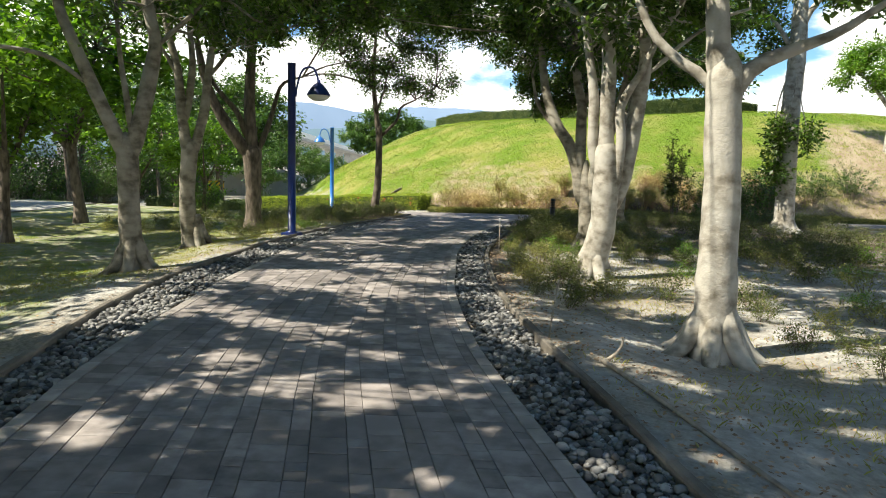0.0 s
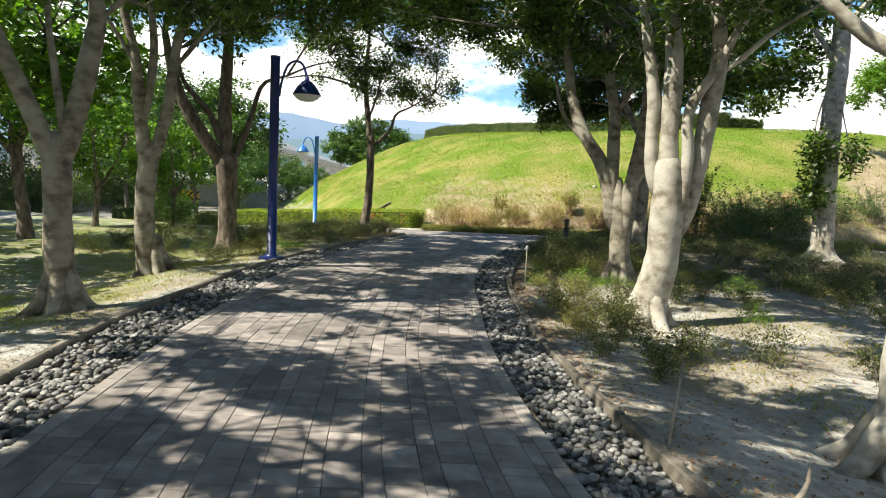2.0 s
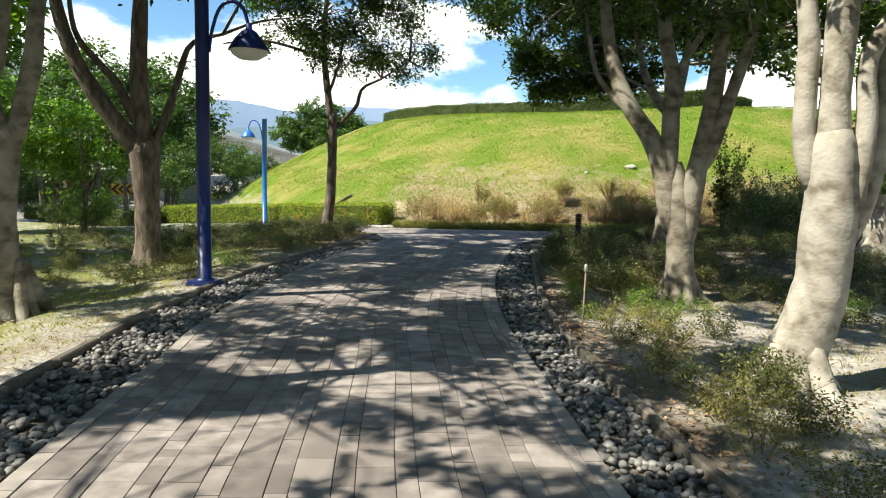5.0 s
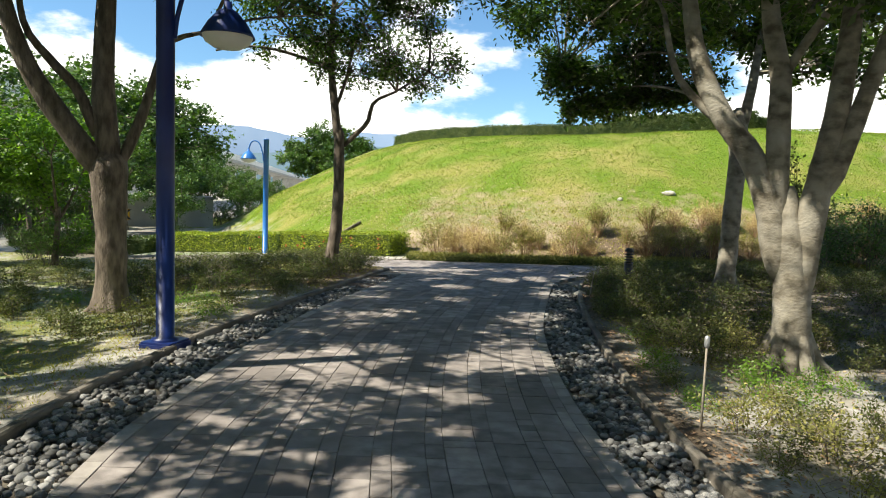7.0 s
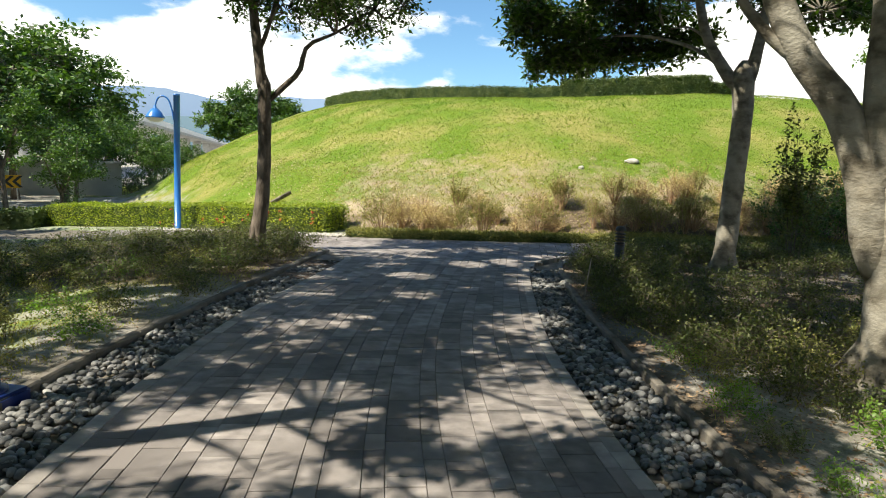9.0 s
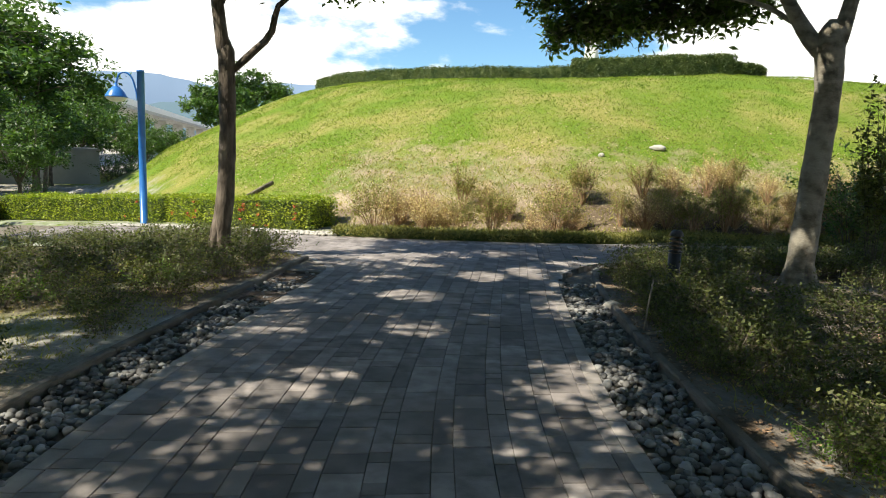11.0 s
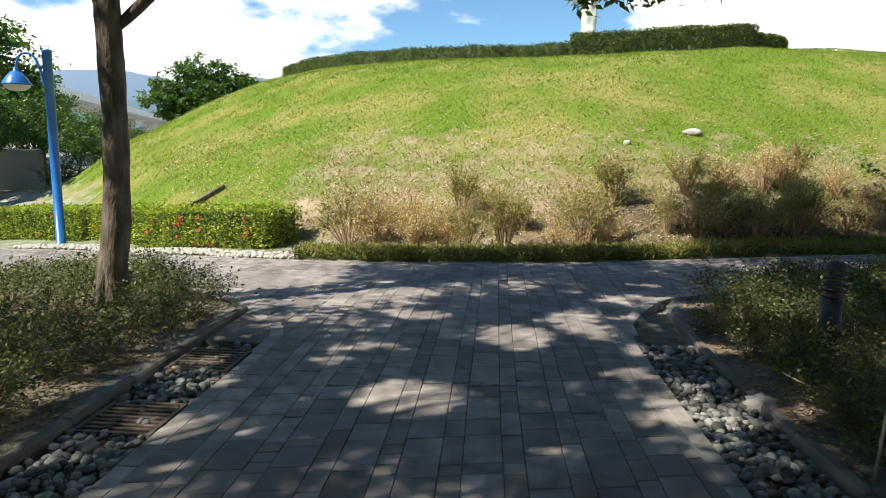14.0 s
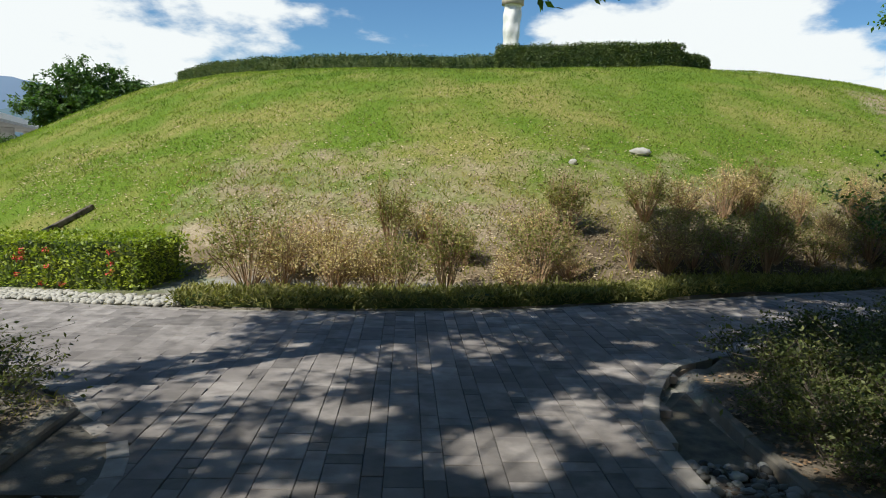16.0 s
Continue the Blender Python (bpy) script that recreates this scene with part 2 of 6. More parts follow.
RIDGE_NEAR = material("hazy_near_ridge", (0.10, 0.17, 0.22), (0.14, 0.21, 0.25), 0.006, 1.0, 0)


# ---- mesh helpers ----
def mesh_object(name, verts, faces, mat, parent=None, smooth=False, label=""):
    me = bpy.data.meshes.new(name)
    me.from_pydata([tuple(v) for v in verts], [], faces)
    me.materials.append(mat)
    if smooth:
        me.polygons.foreach_set("use_smooth", [True] * len(me.polygons))
    me.update()
    ob = new(name, me)
    ob.parent = parent
    if label:
        ob["label"] = label
    return ob


def quads_mesh(name, quads, mat):
    """A mesh of loose four-cornered leaves; quads is an array of shape (n, 4, 3)."""
    q = np.asarray(quads, dtype=np.float32)
    k = len(q)
    me = bpy.data.meshes.new(name)
    me.vertices.add(4 * k)
    me.vertices.foreach_set("co", q.reshape(-1))
    me.loops.add(4 * k)
    me.loops.foreach_set("vertex_index", np.arange(4 * k, dtype=np.int32))
    me.polygons.add(k)
    me.polygons.foreach_set("loop_start", np.arange(0, 4 * k, 4, dtype=np.int32))
    me.polygons.foreach_set("loop_total", np.full(k, 4, dtype=np.int32))
    me.materials.append(mat)
    me.update(calc_edges=True)
    return me


def leaf_quads(rng, centres, length, width, droop=0.25, up=0.0):
    """Pointed leaves, folded a little, in random directions."""
    k = len(centres)
    d = rng.normal(size=(k, 3))
    d[:, 2] = d[:, 2] * 0.6 - droop
    d /= np.linalg.norm(d, axis=1)[:, None]
    s = np.cross(d, rng.normal(size=(k, 3)) * 0.6 + np.array([0, 0, 1 + up]))
    s /= np.linalg.norm(s, axis=1)[:, None] + 1e-9
    nrm = np.cross(s, d)
    size = rng.uniform(0.7, 1.25, size=(k, 1))
    a = centres
    tip = centres + d * length * size
    mid = centres + d * length * size * 0.45 + nrm * length * 0.06
    return np.stack([a, mid + s * width * size / 2, tip, mid - s * width * size / 2], axis=1)


class Geo:
    """Gathers tubes, boxes and lathes into one mesh."""

    def __init__(self):
        self.v, self.f = [], []

    def add(self, verts, faces):
        o = len(self.v)
        self.v += [tuple(p) for p in verts]
        self.f += [tuple(i + o for i in f) for f in faces]

    def tube(self, pts, radii, n=8, rng=None, rough=0.0, cap=True):
        pts = [Vector(p) for p in pts]
        rings, side = [], None
        for i, p in enumerate(pts):
            d = (pts[min(i + 1, len(pts) - 1)] - pts[max(i - 1, 0)]).normalized()
            if side is None:
                side = d.orthogonal().normalized()
            side = (side - d * side.dot(d)).normalized()
            up = d.cross(side)
            rings.append([p + (side * math.cos(2 * math.pi * j / n) + up * math.sin(2 * math.pi * j / n)) * radii[i] * (1 + (rng.uniform(-rough, rough) if rough else 0)) for j in range(n)])
        verts = [v for r in rings for v in r]
        faces = [(i * n + j, i * n + (j + 1) % n, (i + 1) * n + (j + 1) % n, (i + 1) * n + j) for i in range(len(pts) - 1) for j in range(n)]
        if cap:
            faces += [tuple(range(n))[::-1], tuple(range((len(pts) - 1) * n, len(pts) * n))]
        self.add(verts, faces)

    def box(self, lo, hi, bevel=0.0):
        bm = bmesh.new()
        bmesh.ops.create_cube(bm, size=1)
        for v in bm.verts:
            v.co = Vector([lo[i] + (v.co[i] + 0.5) * (hi[i] - lo[i]) for i in range(3)])
        if bevel:
            bmesh.ops.bevel(bm, geom=bm.edges[:], offset=bevel, segments=2, affect="EDGES")
        bm.verts.index_update()
        self.add([v.co[:] for v in bm.verts], [[v.index for v in f.verts] for f in bm.faces])
        bm.free()

    def lathe(self, profile, n=24, centre=(0, 0, 0)):
        verts = [(centre[0] + r * math.cos(2 * math.pi * j / n), centre[1] + r * math.sin(2 * math.pi * j / n), centre[2] + z) for r, z in profile for j in range(n)]
        faces = [(i * n + j, i * n + (j + 1) % n, (i + 1) * n + (j + 1) % n, (i + 1) * n + j) for i in range(len(profile) - 1) for j in range(n)]
        self.add(verts, faces)

    def make(self, name, mat, parent=None, smooth=False, label=""):
        return mesh_object(name, self.v, self.f, mat, parent, smooth, label)


def smooth_line(pts, step):
    """Points every step metres along a smooth line through the given ones."""
    p = np.array(pts, float)
    out = []
    for i in range(len(p) - 1):
        a, b, c, d = p[max(i - 1, 0)], p[i], p[i + 1], p[min(i + 2, len(p) - 1)]
        for t in np.linspace(0, 1, 24, endpoint=False):
            out.append(0.5 * (2 * b + (c - a) * t + (2 * a - 5 * b + 4 * c - d) * t * t + (3 * b - a - 3 * c + d) * t ** 3))
    out.append(p[-1])
    out = np.array(out)
    s = np.concatenate([[0], np.cumsum(np.linalg.norm(np.diff(out, axis=0), axis=1))])
    k = max(2, int(round(s[-1] / step)) + 1)
    t = np.linspace(0, s[-1], k)
    return np.stack([np.interp(t, s, out[:, i]) for i in range(out.shape[1])], axis=1)


def empty(name, at, label, category, group="", kind=""):
    return tagged(at_pose(new(name), at), label, category, group, kind)


def at_pose(ob, at):
    ob.matrix_basis = at if isinstance(at, Matrix) else Matrix.Translation(at)
    return ob


def sstep(x):
    x = np.clip(x, 0, 1)
    return x * x * (3 - 2 * x)


# ---- plan: the lines of the path ----
R_IN = [(7.0, -11.0), (2.7, -2.5), (0.9, 0.9), (-0.25, 3.05), (-0.9, 4.25), (-1.5, 5.45), (-2.32, 7.5), (-2.9, 9.4), (-3.36, 10.95), (-3.66, 12.35), (-3.9, 14.1), (-4.0, 16.2), (-4.03, 18.0), (-3.97, 18.55), (-3.9, 18.76)]
R_OUT = [(7.45, -10.8), (3.15, -2.3), (1.35, 1.0), (0.26, 3.1), (-0.2, 4.1), (-0.85, 5.4), (-1.78, 7.5), (-2.42, 9.4), (-2.87, 11.0), (-3.14, 12.5), (-3.37, 14.3), (-3.52, 15.8), (-3.58, 17.0), (-3.6, 18.1), (-3.52, 19.25)]
L_IN = [(3.9, -12.5), (-0.5, -3.6), (-2.2, 0.2), (-3.4, 2.55), (-3.72, 3.15), (-4.3, 4.45), (-5.25, 6.95), (-5.85, 8.95), (-6.12, 9.75), (-6.3, 10.65), (-6.58, 12.1), (-6.79, 14.1), (-6.81, 16.2), (-6.8, 17.5), (-6.83, 17.95), (-6.95, 18.25)]
L_OUT = [(3.4, -12.7), (-1.0, -3.8), (-2.75, 0.2), (-4.0, 2.75), (-4.3, 3.35), (-4.85, 4.3), (-5.38, 5.4), (-6.02, 7.1), (-6.55, 9.1), (-6.85, 10.2), (-7.0, 11.15), (-7.15, 12.1), (-7.24, 13.75), (-7.27, 15.2), (-7.28, 18.65)]
R_IN, R_OUT, L_IN, L_OUT = [smooth_line(p, 0.05) for p in (R_IN, R_OUT, L_IN, L_OUT)]
CROSS_FAR = smooth_line([(-30, 28.6), (-20, 25.9), (-14, 24.2), (-10.3, 22.75), (-8.5, 22.05), (-6.7, 21.6), (-4.6, 21.6), (-2.7, 22.1), (1.0, 23.3), (6, 24.9), (14, 27.6)], 0.1)
CROSS_NEAR = smooth_line([(-30, 25.6), (-20, 23.4), (-15, 22.3), (-12, 21.5), (-9.6, 20.6), (-8.2, 19.55), (-7.5, 18.95), (-7.28, 18.68), (-6.95, 18.3), (-5.5, 18.2), (-4.03, 18.3), (-3.98, 18.55), (-3.9, 18.76), (-3.75, 19.12), (-3.45, 19.6), (-3.05, 19.88), (-0.57, 21.2), (3.0, 22.3), (8, 24.2), (14, 26.2)], 0.1)


def line_x(line, y):
    return np.interp(y, line[:, 1], line[:, 0])


def line_y(line, x):
    return np.interp(x, line[:, 0], line[:, 1])


def mound(x, y):
    """The grassy mound: a flat-topped hill, longer towards +x."""
    front = 47.0 - line_y(CROSS_FAR, np.clip(x, -3.0, 2.5)) - 0.55 - 0.8 * sstep((x - 2.5) / 5)
    cx = np.clip(x, -3.0, 2.5)
    dx, dy = x - cx, y - 47.0
    r = np.hypot(dx, dy)
    left = sstep(np.arctan2(-dx, np.maximum(-dy, 0.01)) / 0.75)
    base, top = np.minimum(24.4, front) - 1.6 * left, 12.2
    u = np.clip((base - r) / (base - top), 0, 1)
    s = (1 - (1 - u) ** 1.45) * (1 - left) + left * (0.25 * u + 0.75 * sstep(u))
    return s * (4.25 + 0.06 * np.clip(x + 4, 0, 6)) + 0.25 * sstep((top - r) / 8)


def cross_z(x, y):
    """The crossing path falls gently towards -x."""
    return -0.075 * 1.6 * np.log1p(np.exp(np.clip((-6.6 - np.maximum(x, -20)) / 1.6, -30, 30))) * sstep((y - 18.2) / 2.4)


def height(x, y):
    """Height of the ground beside the path."""
    x, y = np.asarray(x, float), np.asarray(y, float)
    dl = line_x(L_OUT, y) - 0.1 - x - 1.4 * sstep((y - 13) / 4)
    dr = x - line_x(R_OUT, y) - 0.1
    z = -0.25 * sstep(dl / 2.4) - 0.13 * sstep(dr / 1.6) * (1 - sstep((y - 14) / 4))
    w = sstep((y - 18.6) / 1.6) * (x < -3)
    z = z * (1 - w) + w * cross_z(x, y)
    z = z - 0.5 * sstep((np.hypot(x + 3, y - 15) - 25) / 60)
    m = mound(x, y)
    z = z * (1 - sstep(m / 1.2))
    bumps = 0.025 * np.sin(1.7 * x + 0.6 * y) * np.sin(1.3 * y - 0.5 * x) + 0.012 * np.sin(4.1 * x) * np.sin(3.7 * y + x)
    out = np.clip(np.maximum(dl, dr) / 0.5, 0, 1)
    return z + bumps * out + m


def on_path(x, y, margin=0.0):
    walkway = (y < 19.45) & (x > line_x(L_OUT, y) - margin) & (x < line_x(R_OUT, y) + margin)
    cross = (y > line_y(CROSS_NEAR, x) - margin) & (y < line_y(CROSS_FAR, x) + margin) & (x > -30) & (x < 14)
    return walkway | cross


# ---- ground ----
def axis_steps(lo, hi, step, far, outer):
    mid = np.arange(lo, hi, step)
    a, b, d = [lo], [mid[-1]], step
    while a[-1] > -far:
        d = min(d * 1.16 if d > outer else d * 1.3, 400)
        a.append(a[-1] - d)
    d = step
    while b[-1] < far:
        d = min(d * 1.16 if d > outer else d * 1.3, 400)
        b.append(b[-1] + d)
    return np.array(a[:0:-1] + list(mid) + b[1:])


gx, gy = axis_steps(-10.0, 3.5, 0.11, 2600, 0.6), axis_steps(-3.0, 26.0, 0.11, 2600, 0.6)
X, Y = np.meshgrid(gx, gy, indexing="ij")
Z = height(X, Y)
cover = on_path(X, Y, 0.04)
green = 0.15 + 0.85 * sstep(mound(X, Y) / 0.7) + 0.36 * sstep((line_x(L_OUT, Y) - 0.1 - X) / 1.2) * (Y < 30)
green = np.where((Y > 40) & (X > -36), 1.0, green)
dry = 0.92 * sstep((mound(X, Y) - 0.02) / 0.12) * (1 - sstep((mound(X, Y) - 0.25) / 0.9))
dry = np.maximum(dry, 0.56 * (mound(X, Y) > 0.02) * (1 - sstep((mound(X, Y) - 0.8) / 2.0)))
dry = dry * sstep((X + 10.5) / 2.5)
dry = np.maximum(dry, 0.9 * sstep((X - 4.5) / 3) * sstep((Y - 20) / 3) * (1 - sstep((Y - 31) / 4)))
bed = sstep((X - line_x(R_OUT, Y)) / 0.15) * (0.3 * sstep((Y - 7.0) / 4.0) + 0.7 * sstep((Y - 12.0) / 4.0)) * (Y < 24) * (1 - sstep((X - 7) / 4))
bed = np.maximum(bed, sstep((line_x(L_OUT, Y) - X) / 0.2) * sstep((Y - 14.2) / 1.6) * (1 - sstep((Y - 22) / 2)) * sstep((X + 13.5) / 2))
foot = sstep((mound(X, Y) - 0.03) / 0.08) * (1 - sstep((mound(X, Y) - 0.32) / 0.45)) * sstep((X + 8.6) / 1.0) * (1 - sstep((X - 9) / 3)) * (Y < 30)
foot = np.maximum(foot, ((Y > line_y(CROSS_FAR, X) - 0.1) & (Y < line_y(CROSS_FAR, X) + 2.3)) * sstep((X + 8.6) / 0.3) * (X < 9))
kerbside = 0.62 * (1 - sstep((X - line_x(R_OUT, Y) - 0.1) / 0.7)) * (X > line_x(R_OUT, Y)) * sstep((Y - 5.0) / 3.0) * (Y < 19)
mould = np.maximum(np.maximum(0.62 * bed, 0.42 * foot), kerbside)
Z = np.where(cover, np.where(Y > 18.2, cross_z(X, Y), 0.0) - 0.075, Z)
nx, ny = X.shape
idx = np.arange(nx * ny).reshape(nx, ny)
faces = np.stack([idx[:-1, :-1], idx[1:, :-1], idx[1:, 1:], idx[:-1, 1:]], axis=-1).reshape(-1, 4)
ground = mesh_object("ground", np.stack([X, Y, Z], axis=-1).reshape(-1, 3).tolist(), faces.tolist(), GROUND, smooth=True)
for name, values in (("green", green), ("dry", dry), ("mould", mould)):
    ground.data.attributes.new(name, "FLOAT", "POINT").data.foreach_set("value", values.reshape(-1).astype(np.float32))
tagged(ground, "dusty soil, patchy lawn and a grassy mound", "ground", kind="structure")


def ribbon(name, left, right, z, mat, label, category):
    """A flat sheet between two lines of equally many points."""
    k = len(left)
    verts = [(*p, z(*p)) for p in left] + [(*p, z(*p)) for p in right]
    return tagged(mesh_object(name, verts, [(i, i + 1, k + i + 1, k + i) for i in range(k - 1)], mat), label, category, kind="structure")


def resample(line, k):
    t = np.linspace(0, len(line) - 1, k)
    return np.stack([np.interp(t, np.arange(len(line)), line[:, i]) for i in (0, 1)], axis=1)


ribbon("path_bed", resample(L_IN, 400), resample(R_IN, 400), lambda x, y: -0.014, JOINT, "dark sand joints under the path's paving", "joint sand")
ribbon("path_gravel_bed", resample(L_OUT, 400), resample(L_IN, 400), lambda x, y: -0.05, JOINT, "dark soil under pebbles beside the path", "soil")
ribbon("path_gravel_bed", resample(R_IN, 400), resample(R_OUT, 400), lambda x, y: -0.05, JOINT, "dark soil under pebbles beside the path", "soil")


k, rows_ = 240, 9
xs = np.linspace(-29.5, 13.5, k)
bed = []
for i in range(rows_):
    ys = line_y(CROSS_NEAR, xs) + (line_y(CROSS_FAR, xs) - line_y(CROSS_NEAR, xs)) * i / (rows_ - 1)
    bed += [(x, y, float(cross_z(x, y)) - 0.02) for x, y in zip(xs, ys)]
tagged(mesh_object("cross_path_bed", bed, [(i * k + j, i * k + j + 1, (i + 1) * k + j + 1, (i + 1) * k + j) for i in range(rows_ - 1) for j in range(k - 1)], JOINT), "dark sand joints under the crossing path's paving", "joint sand", kind="structure")


# ---- trees ----
# gaps in the canopy, by the patch of ground that the sun lights through each: x, y, half width, half length
PATH_GAPS = [(-3.14, 5.07, 0.8, 0.24), (-2.71, 4.78, 0.28, 0.16), (-1.75, 3.7, 0.25, 0.3), (-2.3, 3.65, 0.25, 0.15), (-4.31, 7.65, 0.8, 0.36), (-4.9, 7.2, 0.5, 0.34), (-2.91, 7.99, 0.3, 0.24), (-4.5, 8.9, 0.9, 0.28),
             (-2.9, 2.6, 0.3, 0.2), (-0.95, 2.8, 0.2, 0.1), (-5.4, 12.2, 0.42, 0.36), (-5.4, 11.5, 0.34, 0.42), (-3.97, 12.5, 0.32, 0.28), (-4.48, 12.0, 0.17, 0.24), (-5.97, 11.5, 0.27, 0.36), (-4.44, 9.6, 0.25, 0.2),
             (-5.95, 14.05, 0.3, 0.18), (-5.71, 14.42, 0.26, 0.13), (-5.6, 16.85, 0.34, 0.3), (-5.34, 15.59, 0.3, 0.2), (-4.95, 18.2, 0.32, 0.33), (-4.4, 18.8, 0.22, 0.3), (-5.82, 18.75, 0.34, 0.18), (-7.9, 20.3, 0.9, 0.4)]
VERGE_GAPS = [(1.6, 6.7, 0.95, 0.7), (-1.0, 9.8, 0.5, 0.4), (0.2, 10.5, 1.0, 0.8), (-5.3, 4.8, 0.6, 0.9), (2.4, 4.6, 0.8, 0.5), (-1.5, 12.4, 0.6, 0.45), (-1.9, 11.2, 0.4, 0.4), (0.4, 13.4, 0.6, 0.3), (-0.7, 14.2, 0.4, 0.25),
              (0.0, 8.1, 0.5, 0.3), (-1.6, 15.3, 0.3, 0.2), (-8.6, 14.2, 0.4, 0.25), (-10.5, 16.4, 0.8, 0.5), (-10.0, 19.2, 0.9, 0.5), (-7.9, 11.7, 0.3, 0.3), (-7.4, 9.6, 0.5, 0.25), (-8.1, 16.5, 0.4, 0.3), (-12.5, 15.8, 1.0, 0.5), (-6.9, 7.6, 0.5, 0.3)]


def canopy_flecks(rng, n):
    """Small chance holes between the leaves, as the flecks of sun that they throw on the ground."""
    p = np.column_stack([rng.uniform(-9.5, 3.0, n), rng.uniform(3.2, 20.4, n), rng.uniform(0.07, 0.25, n), rng.uniform(0.05, 0.14, n)])
    deep_shade = (p[:, 0] > -5.3) & (p[:, 0] < -3.4) & (p[:, 1] > 12.9) & (p[:, 1] < 16.2)
    return p[~deep_shade]


BED_FLECKS = np.random.default_rng(91).uniform((-2.8, 13.0, 0.12, 0.08), (3.0, 20.5, 0.34, 0.2), (90, 4))
CANOPY_HOLES = np.concatenate([np.array(PATH_GAPS), np.array(VERGE_GAPS), canopy_flecks(np.random.default_rng(90), 540), BED_FLECKS])


def in_canopy(p):
    """Which of the leaf points p belong to the canopy: not those over a gap, nor those that would hang between the sun and the mound."""
    g = p[:, :2] - np.array(SUN_DIR.xy) * (p[:, 2] / SUN_DIR.z)[:, None]
    keep = np.ones(len(p), bool)
    for x, y, a, b in CANOPY_HOLES:
        keep &= ((g[:, 0] - x) / a) ** 2 + ((g[:, 1] - y) / b) ** 2 > 1.15
    edge = line_y(CROSS_FAR, g[:, 0])
    slope = (g[:, 1] > edge + 0.4) & (g[:, 0] < -1.9 + 0.5 * (g[:, 1] - edge - 1.2))
    return keep & ~slope & ~((g[:, 0] < -8.3) & (g[:, 1] > 20.6))


def tree(name, base, stems, clumps, seed, leaf=(0.135, 0.06), bark=BARK, leafmat=LEAF, label="", twigs=32, per_twig=18, roots=True, thick=0.88):
    """stems: lines of (x, y, z, radius) from the base. clumps: (x, y, z, horizontal radius, vertical radius, density) from the base."""
    rng = np.random.default_rng(seed)
    root = empty(name, base, label, "tree", "park trees")
    wood = Geo()
    for i, s in enumerate(stems):
        if i == 0:
            s = [*s, (s[-1][0], s[-1][1], s[-1][2] + 0.16, s[-1][3] * 0.72), (s[-1][0], s[-1][1], s[-1][2] + 0.28, s[-1][3] * 0.25)]
        line = smooth_line(s, 0.09 if i == 0 else 0.16)
        rad = thick * line[:, 3] * (1 + 0.022 * np.sin(np.arange(len(line)) * 0.9 + i) + rng.normal(size=len(line)) * 0.012)
        if i:
            rad[:2] *= (0.45, 0.8)
        wood.tube(line[:, :3], rad, 14 if s[0][3] > 0.09 else 9, rng, 0.025)
    if roots:
        r0 = 0.8 * stems[0][0][3]
        for j in range(7):
            a = j * 0.898 + rng.uniform(-0.25, 0.25)
            c, s_ = math.cos(a), math.sin(a)
            r = r0 * rng.uniform(0.9, 1.35)
            foot = smooth_line([(c * r * 0.2, s_ * r * 0.2, 0.62), (c * r * 0.5, s_ * r * 0.5, 0.3), (c * r * 0.9, s_ * r * 0.9, 0.09), (c * r * 1.35, s_ * r * 1.35, 0.0), (c * r * 1.9, s_ * r * 1.9, -0.07)], 0.1)
            wood.tube(foot, np.interp(np.linspace(0, 1, len(foot)), [0, 0.4, 0.7, 1], [r0 * 0.2, r0 * 0.36, r0 * 0.28, r0 * 0.06]), 8)
    ends = np.array([p[:3] for s in stems for p in s[-3:]])
    tops = np.array([s[-1][:3] for s in stems if s[-1][2] > 4.15])
    leaves = []
    for cx, cy, cz, rh, rv, dens in clumps:
        c = np.array([cx, cy, cz])
        start = ends[np.argmin(np.linalg.norm(ends - c, axis=1))]
        if cz > 5.0 and len(tops):
            start = tops[int(rng.integers(len(tops)))]
        mid = (start + c) / 2 + rng.normal(size=3) * 0.12
        k = int(twigs * dens)
        d = rng.normal(size=(k, 3))
        d /= np.linalg.norm(d, axis=1)[:, None]
        tips = c + d * rng.uniform(0.35, 1.0, size=(k, 1)) ** 0.6 * np.array([rh, rh, rv])
        if roots:
            tips = tips[in_canopy(tips + np.array(base))]
            if len(tips) < 0.3 * k:
                continue
        if np.linalg.norm(start - c) > 0.3:
            if cz > 5.0:
                mid = mid + np.array([0, 0, 0.45])
            bough = smooth_line([start, mid, c], 0.3)
            wood.tube(bough, np.linspace(0.014 if cz > 5.0 else 0.028, 0.008, len(bough)), 5)
        for tip in tips:
            a = c + (tip - c) * 0.15
            b = (a + tip) / 2 + np.array([0, 0, 0.08])
            if cz < 5.0 and roots:
                wood.tube([a, b, tip], [0.011, 0.008, 0.004], 3, cap=False)
            t = rng.uniform(0.35, 1.1, size=(per_twig, 1))
            leaves.append(a + (tip - a) * t + rng.normal(size=(per_twig, 3)) * 0.085)
    wood.make("trunk", bark, root, True)
    pts = np.concatenate(leaves)
    if roots:
        pts = pts[in_canopy(pts + np.array(base))]
    ob = new("crown", quads_mesh("crown", leaf_quads(rng, pts, *leaf), leafmat))
    ob.parent = root
    ob["label"] = "dense dark green glossy leaves"
    return root


